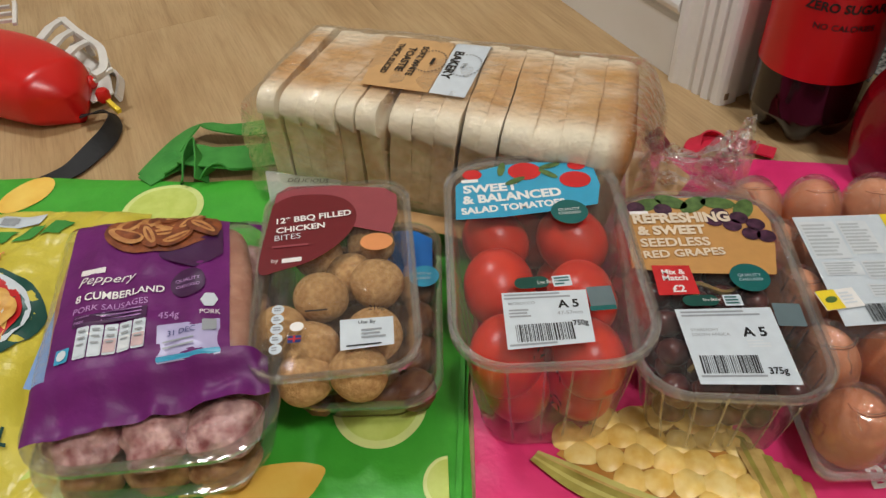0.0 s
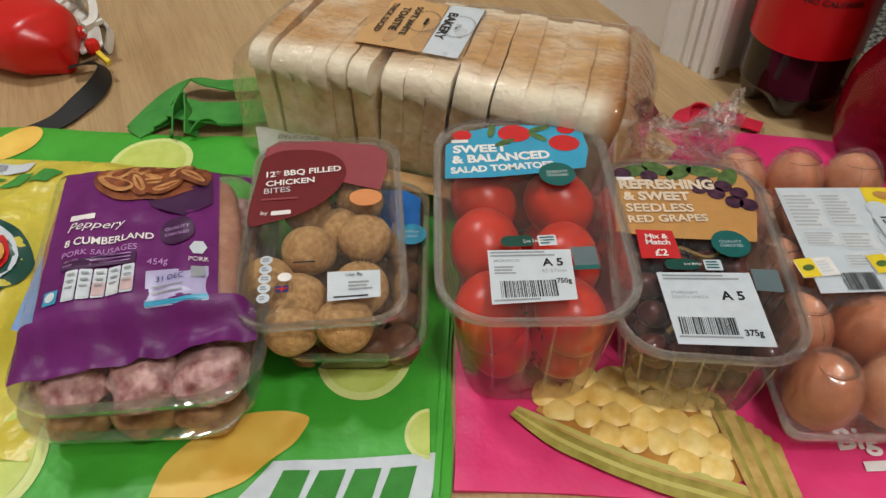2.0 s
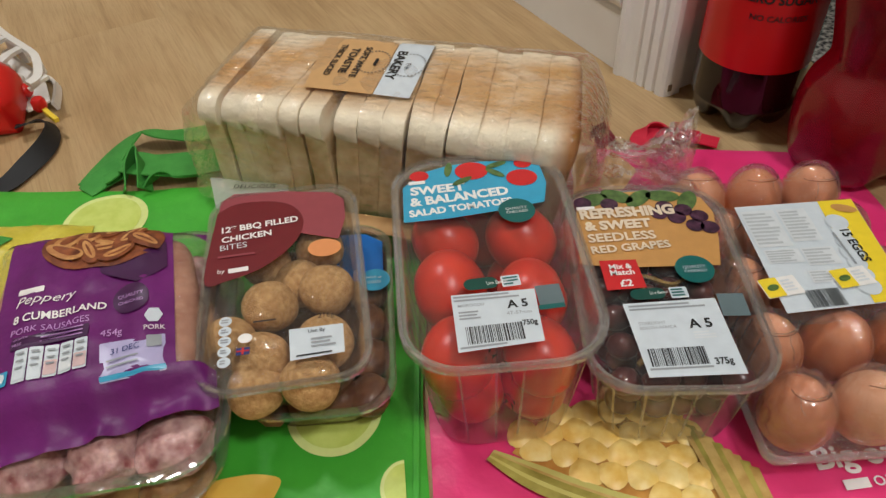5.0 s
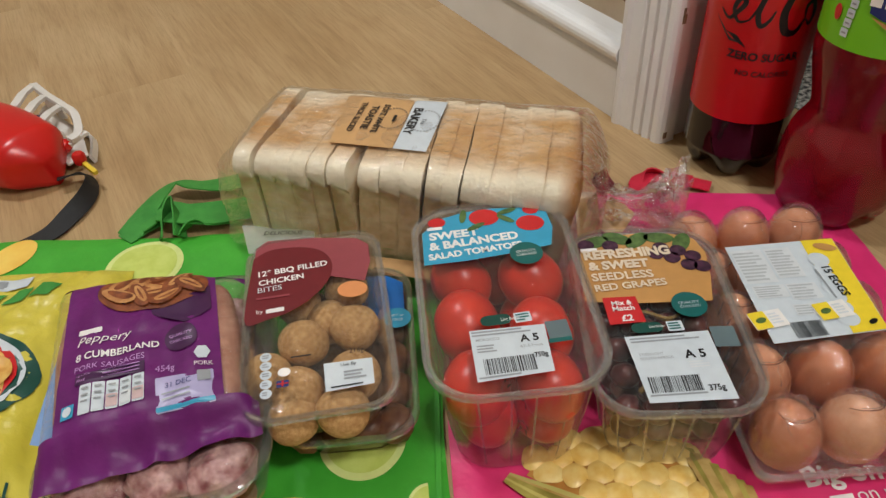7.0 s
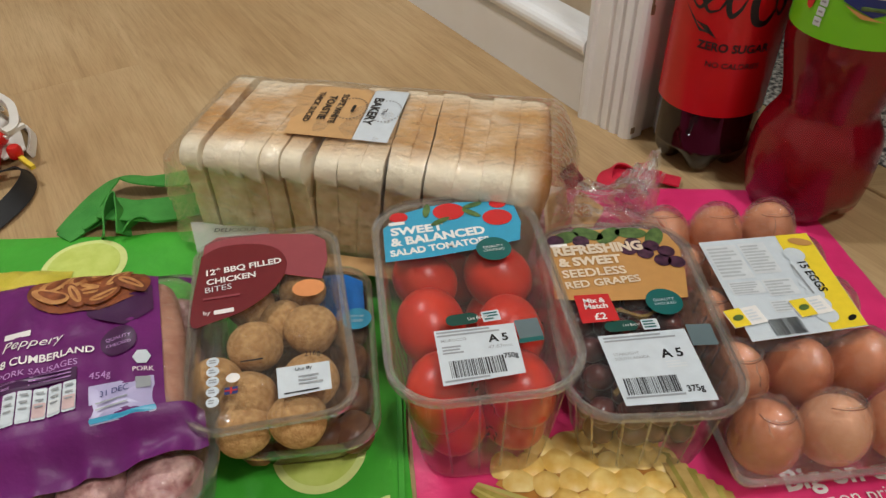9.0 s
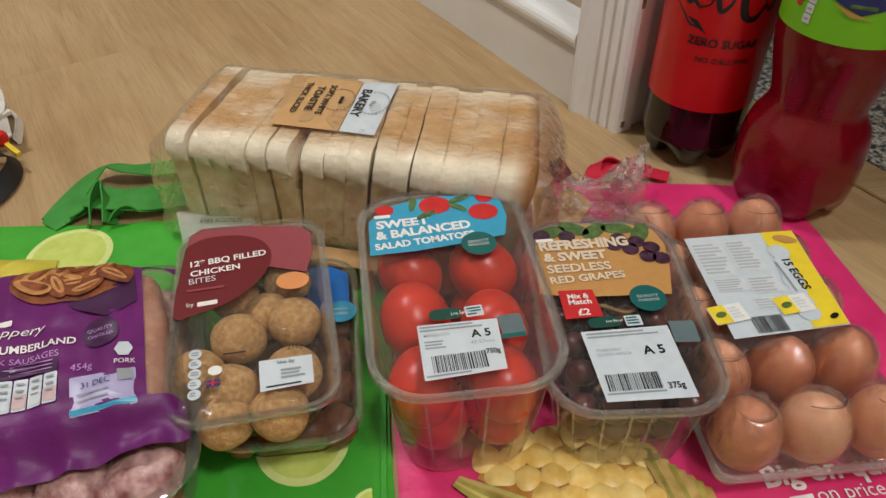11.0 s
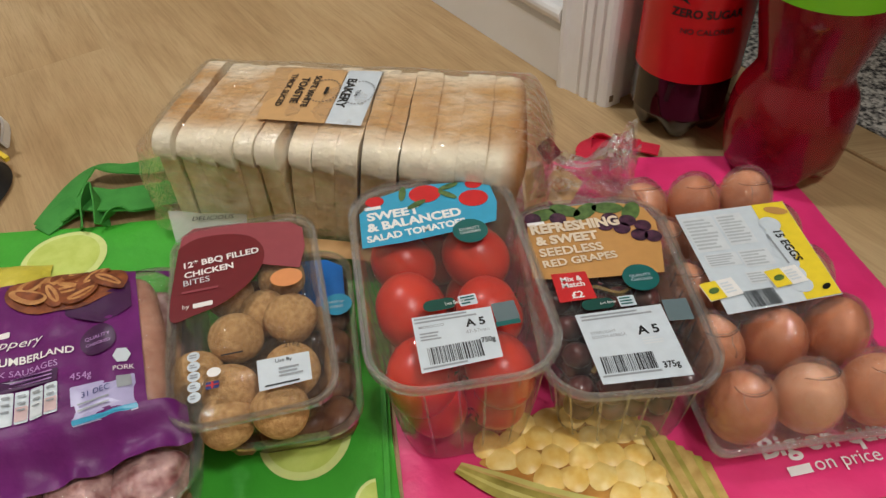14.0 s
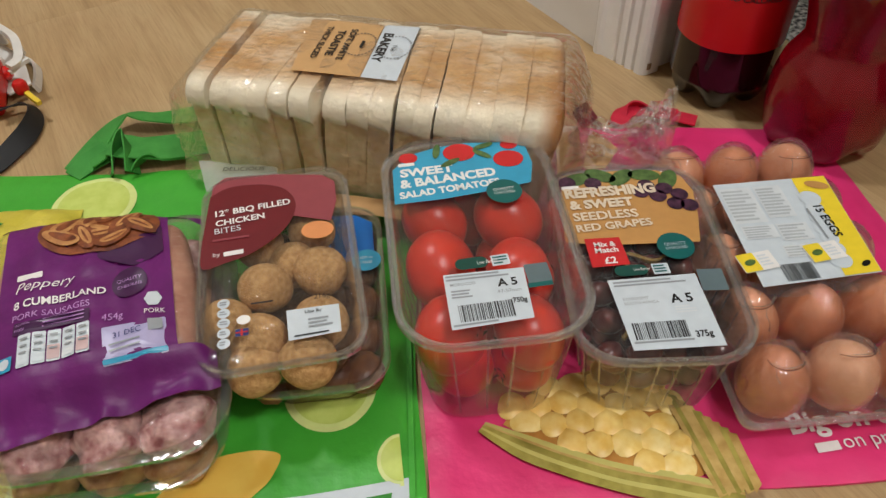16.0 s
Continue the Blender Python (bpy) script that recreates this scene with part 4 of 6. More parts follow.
patch("round_badge", disc(0.187, 0.473, 0.0135), ZL + 0.001, tom, TEAL)
letters("lettering", "QUALITY", 0.016, 0.179, 0.4735, ZL + 0.0016, tom, WHITE_INK, turn=4)
letters("lettering", "CHECKED", 0.016, 0.179, 0.4695, ZL + 0.0016, tom, WHITE_INK, turn=4)
patch("pill_badge", rect(0.1535, 0.4015, 0.023, 0.0105, 4, 0.005), ZL + 0.0009, tom, DARK_GREEN)
letters("lettering", "Live Better", 0.014, 0.1575, 0.3995, ZL + 0.0015, tom, WHITE_INK, turn=4, tall=1.5)
patch("pill_badge_leaf", disc(0.1485, 0.4015, 0.004, 0.0025, 14, turn=30), ZL + 0.0008, tom, LIME_SKIN)
patch("leaf_tag", rect(0.1735, 0.4025, 0.0125, 0.010, 5), ZL + 0.0009, tom, LABEL)
bars("small_print", 0.1735, 0.4025, 0.010, 0.008, 3, ZL + 0.0013, 5, tom, TEAL, 2)
patch("price_label", quad((0.1345, 0.345), (0.188, 0.350), (0.188, 0.394), (0.133, 0.3925)), ZL + 0.0008, tom, LABEL, "white printed weight label")
bars("small_print", 0.1605, 0.3895, 0.052, 0.006, 2, ZL + 0.0012, 2, tom, GREY_INK, 3)
letters("lettering", "MOROCCO", 0.017, 0.137, 0.3815, ZL + 0.0012, tom, GREY_INK, turn=2, bold=0.01)
letters("lettering", "A 5", 0.0135, 0.1685, 0.3785, ZL + 0.0012, tom, INK, turn=3, bold=0.02)
letters("lettering", "47-57mm", 0.016, 0.1675, 0.3725, ZL + 0.0012, tom, GREY_INK, turn=3)
bars("small_print", 0.146, 0.3745, 0.018, 0.008, 3, ZL + 0.0012, 2, tom, GREY_INK, 4)
barcode(0.158, 0.3585, 0.035, 0.014, ZL + 0.0012, 3, tom, 4)
letters("lettering", "750g", 0.0095, 0.1765, 0.3635, ZL + 0.0012, tom, INK, turn=3, bold=0.02, tall=1.2)
bars("digits", 0.157, 0.3495, 0.042, 0.003, 1, ZL + 0.0012, 4, tom, GREY_INK, 8)
patch("dark_square", rect(0.197, 0.388, 0.0165, 0.017, 4), ZL + 0.001, tom, SQUARE_INK)
patch("teal_strip", rect(0.197, 0.3775, 0.017, 0.004, 4), ZL + 0.001, tom, TEAL)


# the punnet, scaled towards the camera's mean eye point to fit its view
VIEW_FIT = Matrix.Translation((0.00205, 0.0009, 0.0083)) @ Matrix.Scale(0.982, 4)
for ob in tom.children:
    ob.data.transform(TM.inverted() @ VIEW_FIT @ TM)


def tomato_at(x, y, z, r, tilt, n):
    bm = bmesh.new()
    bmesh.ops.create_uvsphere(bm, u_segments=28, v_segments=18, radius=r)
    for v in bm.verts:
        p = v.co / r
        d = math.hypot(p.x, p.y)
        v.co.z *= 0.86
        if p.z > 0:
            v.co.z -= r * 0.10 * math.exp(-(d / 0.25) ** 2)
        a = math.atan2(p.y, p.x)
        v.co.x *= 1 + 0.012 * math.cos(5 * a + n)
        v.co.y *= 1 + 0.012 * math.cos(5 * a + n)
    ob = finish("tomato", bm, TOMATO)
    c3 = VIEW_FIT @ Vector((x, y, z))
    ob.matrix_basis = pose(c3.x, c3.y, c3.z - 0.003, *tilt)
    tagged(ob, "glossy red salad tomato in the punnet", "tomato", "tomatoes in the punnet")
    bm = bmesh.new()
    for k in range(5):
        a = 2 * math.pi * k / 5 + n
        bm.faces.new([bm.verts.new((rr * math.cos(a + da), rr * math.sin(a + da), r * 0.66 + zz)) for rr, da, zz in ((0.001, 0, 0), (r * 0.12, 0.5, 0.003), (r * 0.34, 0.05, 0.006), (r * 0.12, -0.5, 0.003))])
    c = finish("calyx", bm, CALYX)
    c.parent = ob


rt = random.Random(4)
for i, (x, y, z, r) in enumerate(((0.134, 0.487, 0.060, 0.0275), (0.192, 0.478, 0.066, 0.0285), (0.134, 0.430, 0.066, 0.0295), (0.193, 0.423, 0.061, 0.0280), (0.136, 0.373, 0.060, 0.0280), (0.190, 0.369, 0.061, 0.0275), (0.1432, 0.3705, 0.031, 0.0255), (0.1855, 0.3700, 0.031, 0.0255), (0.141, 0.418, 0.029, 0.0245), (0.187, 0.417, 0.029, 0.0245), (0.141, 0.468, 0.029, 0.0245), (0.187, 0.467, 0.029, 0.0245), (0.163, 0.512, 0.036, 0.0235), (0.163, 0.400, 0.040, 0.0225))):
    tomato_at(x, y, z, r, (rt.uniform(60, 110), rt.uniform(-40, 40), rt.uniform(0, 360)), i)

# grapes
GM = pose(0.281, 0.417, 0.006, 0, 0, -4)
gra = thing("grape_punnet", GM.copy(), "milky plastic punnet of seedless red grapes with printed film", "punnet")
shell(GM, 0.1115, 0.184, 0.071, 0.03, 0.009, 0.0055, gra, PUNNET, RIM, 26, 0.028, ribs=9, draft_y=0.0005)
lid_film(GM, 0.114, 0.185, 0.032, 0.0715, gra, 0.002, 6.0)
seam(GM, 0.122, 0.193, 0.034, 0.0725, gra)
ZG = 0.006 + 0.0725
patch("printed_panel", [(0.227, 0.432), (0.255, 0.426), (0.290, 0.424), (0.325, 0.422), (0.333, 0.450), (0.338, 0.478), (0.334, 0.496), (0.316, 0.505), (0.287, 0.508), (0.258, 0.508), (0.238, 0.500), (0.232, 0.470)], ZG, gra, ORANGE, "orange printed panel")
for cx, cy, t in ((0.250, 0.500, 20), (0.270, 0.503, -30), (0.286, 0.499, 40), (0.305, 0.500, -10), (0.322, 0.492, 60)):
    patch("printed_leaf", disc(cx, cy, 0.013, 0.007, 18, turn=t), ZG + 0.0005, gra, LEAF)
for cx, cy in ((0.242, 0.497), (0.262, 0.494), (0.303, 0.487), (0.316, 0.482), (0.326, 0.474), (0.309, 0.474), (0.320, 0.464), (0.330, 0.461), (0.297, 0.480)):
    patch("printed_grape", disc(cx, cy, 0.0068), ZG + 0.0008, gra, BERRY)
letters("lettering", "REFRESHING", 0.072, 0.237, 0.4785, ZG + 0.0013, gra, CREAM_INK, bold=0.035, tall=1.15)
letters("lettering", "& SWEET", 0.050, 0.238, 0.4655, ZG + 0.0013, gra, CREAM_INK, bold=0.035, tall=1.05)
letters("lettering", "SEEDLESS", 0.050, 0.238, 0.4525, ZG + 0.0013, gra, CREAM_INK, bold=0.02)
letters("lettering", "RED GRAPES", 0.058, 0.238, 0.4405, ZG + 0.0013, gra, CREAM_INK, bold=0.02, turn=2)
patch("store_mark", rect(0.243, 0.4905, 0.014, 0.004), ZG + 0.0009, gra, WHITE_INK)
patch("red_flash", quad((0.2405, 0.404), (0.268, 0.4045), (0.267, 0.432), (0.241, 0.433)), ZG + 0.001, gra, RED_INK)
letters("lettering", "Mix &", 0.016, 0.2465, 0.4235, ZG + 0.0016, gra, WHITE_INK, bold=0.02)
letters("lettering", "Match", 0.017, 0.246, 0.4175, ZG + 0.0016, gra, WHITE_INK, bold=0.02)
letters("lettering", "£2", 0.009, 0.2505, 0.4065, ZG + 0.0016, gra, WHITE_INK, bold=0.02)
patch("round_badge", disc(0.3055, 0.419, 0.0135), ZG + 0.001, gra, TEAL)
letters("lettering", "QUALITY", 0.016, 0.2975, 0.4195, ZG + 0.0016, gra, LABEL)
letters("lettering", "CHECKED", 0.016, 0.2975, 0.4155, ZG + 0.0016, gra, LABEL)
patch("pill_badge", rect(0.267, 0.3985, 0.024, 0.010, 0, 0.005), ZG + 0.001, gra, DARK_GREEN)
letters("lettering", "Live Better", 0.012, 0.2685, 0.3975, ZG + 0.0016, gra, WHITE_INK, tall=1.4)
patch("leaf_tag", rect(0.288, 0.398, 0.012, 0.010), ZG + 0.001, gra, LABEL)
bars("small_print", 0.288, 0.398, 0.010, 0.008, 3, ZG + 0.0015, 0, gra, TEAL, 12)
patch("price_label", quad((0.250, 0.330), (0.3105, 0.328), (0.3105, 0.391), (0.2478, 0.391)), ZG + 0.0008, gra, LABEL, "white printed weight label")
bars("small_print", 0.280, 0.3865, 0.058, 0.006, 2, ZG + 0.0012, 0, gra, GREY_INK, 13)
letters("lettering", "STARLIGHT", 0.018, 0.254, 0.3715, ZG + 0.0012, gra, GREY_INK)
letters("lettering", "SOUTH AFRICA", 0.024, 0.254, 0.3675, ZG + 0.0012, gra, GREY_INK)
letters("lettering", "A 5", 0.0155, 0.286, 0.3665, ZG + 0.0012, gra, INK, bold=0.02)
bars("small_print", 0.295, 0.3605, 0.016, 0.007, 3, ZG + 0.0012, 0, gra, PALE_INK, 14)
barcode(0.272, 0.3445, 0.036, 0.014, ZG + 0.0012, -1, gra, 9)
letters("lettering", "375g", 0.0115, 0.2935, 0.3365, ZG + 0.0012, gra, INK, bold=0.02, tall=1.2)
bars("digits", 0.272, 0.3355, 0.040, 0.003, 1, ZG + 0.0012, -1, gra, GREY_INK, 15)
patch("dark_square", rect(0.3205, 0.384, 0.018, 0.020, -4), ZG + 0.001, gra, SQUARE_INK)
bunch = thing("grape_bunch", pose(0.281, 0.417, 0.01), "dark red seedless grapes on their stalks in the punnet", "grapes")
rg = random.Random(8)
grape_mesh = None
for k in range(78):
    layer = k // 26
    ix, iy = (k % 26) % 4, (k % 26) // 4
    gx = (ix - 1.5) * 0.0225 * (0.86 + 0.08 * layer) + rg.uniform(-0.003, 0.003)
    gy = (iy - 3) * 0.0245 * (0.90 + 0.05 * layer) + rg.uniform(-0.003, 0.003)
    gz = 0.0165 + 0.0195 * layer + rg.uniform(-0.0015, 0.0015)
    if not grape_mesh:
        g = finish("grape", ball(0.0105, 0.92, 0.92, 1.12, sub=2), GRAPE)
        grape_mesh = g.data
    else:
        g = new("grape", grape_mesh)
    g.parent = bunch
    g.matrix_basis = Matrix.Rotation(radians(-4), 4, "Z") @ pose(gx, gy, gz - 0.006, rg.uniform(50, 130), rg.uniform(-60, 60), rg.uniform(0, 180))
for k in range(5):
    y0 = 0.35 + 0.03 * k
    part("stalk", strip(smooth_path([(0.25 + 0.01 * k, y0, 0.066, 0), (0.27, y0 + 0.012, 0.0725, 40), (0.29, y0 + 0.004, 0.07, 90), (0.31, y0 + 0.02, 0.066, 0)]), 0.003, 0.0025), STEM, bunch)

# chicken bites on top of a second pack
BM2 = pose(0.038, 0.437, 0.0075, 0, 0, 1)
low = thing("cooked_meat_tray", BM2.copy(), "clear tray of dark glazed meat with blue printed card", "food tray")
shell(BM2, 0.098, 0.176, 0.036, 0.026, 0.010, 0.005, low, DARK_TRAY, CLEAR_RIM, 0, 0)
lid_film(BM2, 0.10, 0.178, 0.028, 0.0366, low, 0.001, 3.0)
patch("printed_card", quad((0.028, 0.462), (0.0845, 0.462), (0.0835, 0.505), (0.070, 0.515), (0.03, 0.517)), 0.0455, low, BLUE_CARD, "bright blue printed card")
patch("round_badge", disc(0.078, 0.462, 0.0115), 0.046, low, SKY)
letters("lettering", "HOT or", 0.012, 0.0715, 0.463, 0.0468, low, WHITE_INK)
letters("lettering", "COLD", 0.010, 0.0725, 0.458, 0.0468, low, WHITE_INK)
rm = random.Random(6)
for k in range(20):
    ob = finish("meat_piece", ball(0.0158, 1.1, 1.0, 0.72, sub=2, lump=0.25, freq=70, seed=k), DARK_MEAT)
    ob.matrix_basis = BM2 @ pose(-0.033 + 0.022 * (k % 4), -0.066 + 0.033 * (k // 4), 0.017, 0, 0, rm.uniform(0, 360))
    tagged(ob, "dark glazed piece of cooked meat in the tray", "meat piece", "pieces in the cooked meat tray")

CM = pose(0.0195, 0.4285, 0.0455, 0, 0, 5.5)
chi = thing("chicken_bites_tray", CM.copy(), "clear tray of breaded chicken bites with maroon printed film", "food tray")
shell(CM, 0.100, 0.178, 0.044, 0.020, 0.011, 0.005, chi, CHICK_TRAY, CLEAR_RIM, 0, 0)
lid_film(CM, 0.102, 0.180, 0.022, 0.0446, chi, 0.001, 4.0)
seam(CM, 0.109, 0.187, 0.024, 0.0455, chi)
ZC = 0.0455 + 0.0454


def chick(name, outline, dz, material, label=""):
    return patch(name, outline, ZC + dz, chi, material, label)


chick("printed_panel", [(-0.0365, 0.512), (-0.036, 0.488), (-0.01, 0.481), (0.03, 0.470), (0.056, 0.462), (0.060, 0.485), (0.058, 0.507), (0.048, 0.516), (0.01, 0.521), (-0.028, 0.521)], 0.0, ROSE, "rose red printed panel")
chick("maroon_disc", smooth_path([(-0.037, 0.498), (-0.024, 0.508), (0.000, 0.5095), (0.018, 0.503), (0.0275, 0.490), (0.029, 0.476), (0.024, 0.460), (0.014, 0.446), (0.000, 0.434), (-0.018, 0.426), (-0.0335, 0.4225), (-0.0365, 0.450)], 4), 0.0003, MAROON, "dark maroon printed disc")
letters("lettering", "12* BBQ FILLED", 0.056, -0.030, 0.4745, ZC + 0.0012, chi, WHITE_INK, bold=0.02, turn=9, tall=1.05)
letters("lettering", "CHICKEN", 0.036, -0.0285, 0.4640, ZC + 0.0012, chi, WHITE_INK, bold=0.02, turn=9)
letters("lettering", "BITES", 0.019, -0.0282, 0.4555, ZC + 0.0012, chi, PALE_INK, turn=9)
bars("small_print", -0.009, 0.4510, 0.040, 0.004, 1, ZC + 0.0012, 6, chi, ROSE, 1)
letters("lettering", "by", 0.005, -0.0265, 0.4325, ZC + 0.0012, chi, WHITE_INK, turn=6)
chick("store_mark", rect(-0.0125, 0.4355, 0.014, 0.0045, 8), 0.0008, WHITE_INK)
chick("peach_flash", disc(0.0465, 0.4525, 0.0118, 0.0092), 0.001, PEACH)
for k in range(5):
    chick("nutrition_dot", disc(-0.0142 + 0.0010 * k, 0.3880 - 0.0084 * k, 0.0042, None, 16), 0.0006, LABEL)
    bars("small_print", -0.0142 + 0.0010 * k, 0.3880 - 0.0084 * k, 0.005, 0.004, 2, ZC + 0.0012, 5, chi, GREY_INK, k)
chick("round_mark", disc(0.0005, 0.373, 0.0046, 0.0040, 16), 0.0006, WHITE_INK)
chick("flag_mark", rect(0.0005, 0.3625, 0.0085, 0.006, 5), 0.0006, NAVY)
chick("flag_bar", rect(0.0005, 0.3625, 0.0085, 0.0012, 5), 0.0009, RED_INK)
chick("flag_bar", rect(0.0005, 0.3625, 0.0014, 0.006, 5), 0.0010, RED_INK)
chick("date_label", quad((0.031, 0.352), (0.0645, 0.3565), (0.0625, 0.380), (0.028, 0.3775)), 0.0008, LABEL, "white date label")
letters("lettering", "Use By", 0.011, 0.0405, 0.3735, ZC + 0.0015, chi, INK, turn=5)
bars("small_print", 0.052, 0.366, 0.018, 0.009, 3, ZC + 0.0015, 5, chi, GREY_INK, 7)
bars("small_print", 0.0475, 0.3565, 0.026, 0.0022, 1, ZC + 0.0015, 6, chi, INK, 5)
letters("lettering", "216g", 0.0105, 0.046, 0.3855, ZC + 0.0012, chi, INK, turn=5, tall=1.1)
bars("small_print", 0.012, 0.3865, 0.016, 0.0025, 1, ZC + 0.0012, 5, chi, INK, 6)
rbit = random.Random(21)
for k, (x, y, z) in enumerate(((0.007, 0.420, 0.069), (0.046, 0.432, 0.069), (0.047, 0.385, 0.068), (0.006, 0.374, 0.068), (0.040, 0.353, 0.068), (-0.002, 0.466, 0.068), (0.038, 0.478, 0.067), (-0.018, 0.392, 0.066), (0.004, 0.352, 0.064), (-0.012, 0.506, 0.067), (0.03, 0.508, 0.067), (0.024, 0.447, 0.062))):
    ob = finish("chicken_bite", ball(0.0195 if k < 5 else 0.0185, 1, 1, 0.9, sub=4, lump=0.07, freq=60, seed=k * 1.3), CRUMB)
    ob.matrix_basis = pose(x, y, z, 0, 0, rbit.uniform(0, 360))
    tagged(ob, "round golden breaded chicken bite in the tray", "chicken bite", "chicken bites in the tray")

# ---- meat trays with sausages on top ----
def small_tray(name, m, label):
    ob = thing(name, m.copy(), label, "food tray")
    shell(m, 0.142, 0.200, 0.034, 0.036, 0.010, 0.007, ob, TRAY, CLEAR_RIM)
    lid_film(m, 0.144, 0.202, 0.036, 0.0346, ob, 0.001, 9.0, FILM)
    return ob


S1 = pose(-0.097, 0.390, 0.0075, 0, 0, 3)
S2 = pose(-0.091, 0.388, 0.0425, 0, 0, 6)
small_tray("stuffing_ball_tray", S1, "clear tray of tan meat balls standing on the green bag")
up = small_tray("meatball_tray", S2, "clear tray of raw pink meatballs under the sausages")
patch("printed_sleeve", quad((-0.170, 0.338), (-0.145, 0.332), (-0.150, 0.44), (-0.178, 0.43)), 0.0785, up, PALE_BLUE, "pale blue printed sleeve")
bars("small_print", -0.163, 0.40, 0.012, 0.05, 4, 0.0792, 5, up, WHITE_INK, 5)
for m, mat, nm, lab, grp, seed in ((S1, COOKED, "stuffing_ball", "tan seasoned meat ball in the lower tray", "balls in the lower tray", 3), (S2, MEATBALL, "meatball", "raw pink minced meatball in the tray", "meatballs in the tray", 40)):
    rr = random.Random(seed)
    for k in range(12):
        ob = finish(nm, ball(0.0215, 1.02, 1.0, 0.78, sub=4, lump=0.30, freq=75, seed=seed + k), mat)
        ob.matrix_basis = m @ pose(-0.0425 + 0.0425 * (k % 3), -0.074 + 0.046 * (k // 3), 0.0185, 0, 0, rr.uniform(0, 360))
        tagged(ob, lab, "meatball", grp)

Q = ((-0.150, 0.298), (-0.014, 0.334), (-0.046, 0.480), (-0.190, 0.478))   # corners of the sausage pack
PACK_W, PACK_L = 0.14, 0.165


def pack(u, v):
    """From the pack's own metres, round its middle, to the floor plan."""
    s, t = u / PACK_W + 0.5, v / PACK_L + 0.5
    return tuple((Q[0][k] * (1 - s) + Q[1][k] * s) * (1 - t) + (Q[3][k] * (1 - s) + Q[2][k] * s) * t for k in (0, 1))


def pack_z(u, v):
    s, t = abs(u) / (PACK_W / 2), v / (PACK_L / 2)
    e = max(0.0, 1 - s ** 6) ** 0.5
    front = 1 / (1 + math.exp(-(t + 0.86) * 18))
    back = 1 / (1 + math.exp((t - 0.95) * 24))
    z = 0.083 + 0.022 * e * front * back
    z += 0.0011 * math.cos(2 * math.pi * u / 0.033) * front * back
    z += 0.0016 * math.sin(u * 170 + 5 * noise.noise(Vector((u * 40, v * 30, 1.0)))) * max(0.0, 1 - front) + 0.0034 * noise.noise(Vector((u * 45, v * 60, 2.0))) * (1.25 - front) + 0.0007 * noise.noise(Vector((u * 70, v * 60, 6.0)))
    return z


def pack_patch(name, u0, u1, v0, v1, dz, material, k=(24, 30), label="", curve=None):
    bm = bmesh.new()
    grid = []
    for j in range(k[1] + 1):
        row = []
        for i in range(k[0] + 1):
            u, v = u0 + (u1 - u0) * i / k[0], v0 + (v1 - v0) * j / k[1]
            x, y = pack(u, v)
            row.append(bm.verts.new((x, y, pack_z(u, v) + dz)))
        grid.append(row)
    for j in range(k[1]):
        for i in range(k[0]):
            bm.faces.new((grid[j][i], grid[j][i + 1], grid[j + 1][i + 1], grid[j + 1][i]))
    return part(name, bm, material, sau, label)


def pack_sheet(name, outline, dz, material, label="", rings=4):
    bm = sheet(outline, 0.0, 0.0002, rings)
    for v in bm.verts:
        u, w = v.co.x, v.co.y
        v.co.z += pack_z(u, w) + dz
        v.co.x, v.co.y = pack(u, w)
    return part(name, bm, material, sau, label)


def pack_text(words, width, u, v, material, dz=0.0016, **kw):
    bm = text_bm(words, width, u, v, 0, **kw)
    for q in bm.verts:
        a, b = q.co.x, q.co.y
        q.co = Vector((*pack(a, b), pack_z(a, b) + dz))
    return part("lettering", bm, material, sau, smooth=False)


sau = thing("sausage_pack", pose(-0.1, 0.395, 0.078), "purple printed film pack of raw pork sausages on trays", "sausage pack")
pack_patch("film", -PACK_W / 2, PACK_W / 2, -PACK_L / 2, PACK_L / 2, 0.0, FILM, (40, 44), "clear plastic film")
pack_patch("purple_print", -0.0565, 0.0525, -0.062, PACK_L / 2, 0.0006, PURPLE, (30, 40), "purple printed film")
pack_patch("purple_hem", -PACK_W / 2 - 0.002, PACK_W / 2 + 0.002, -PACK_L / 2 - 0.006, -0.060, 0.0009, PURPLE, (60, 16), "crimped purple film end")
pack_patch("purple_hem", -PACK_W / 2 + 0.004, PACK_W / 2 + 0.003, PACK_L / 2 - 0.006, PACK_L / 2 + 0.003, 0.0012, PURPLE, (30, 4), "crimped purple film end")
pack_sheet("nut_bowl", [(-0.034, 0.066), (-0.024, 0.052), (-0.008, 0.038), (0.010, 0.026), (0.030, 0.014), (0.040, 0.020), (0.0485, 0.030), (0.0485, 0.055), (0.048, 0.079), (0.01, 0.079), (-0.02, 0.078)], 0.0012, DEEP_PURPLE, rings=6)
pack_sheet("nut_bowl", disc(0.007, 0.0585, 0.041, 0.0245, 30, turn=4), 0.0017, NUT, rings=6)
rn = random.Random(2)
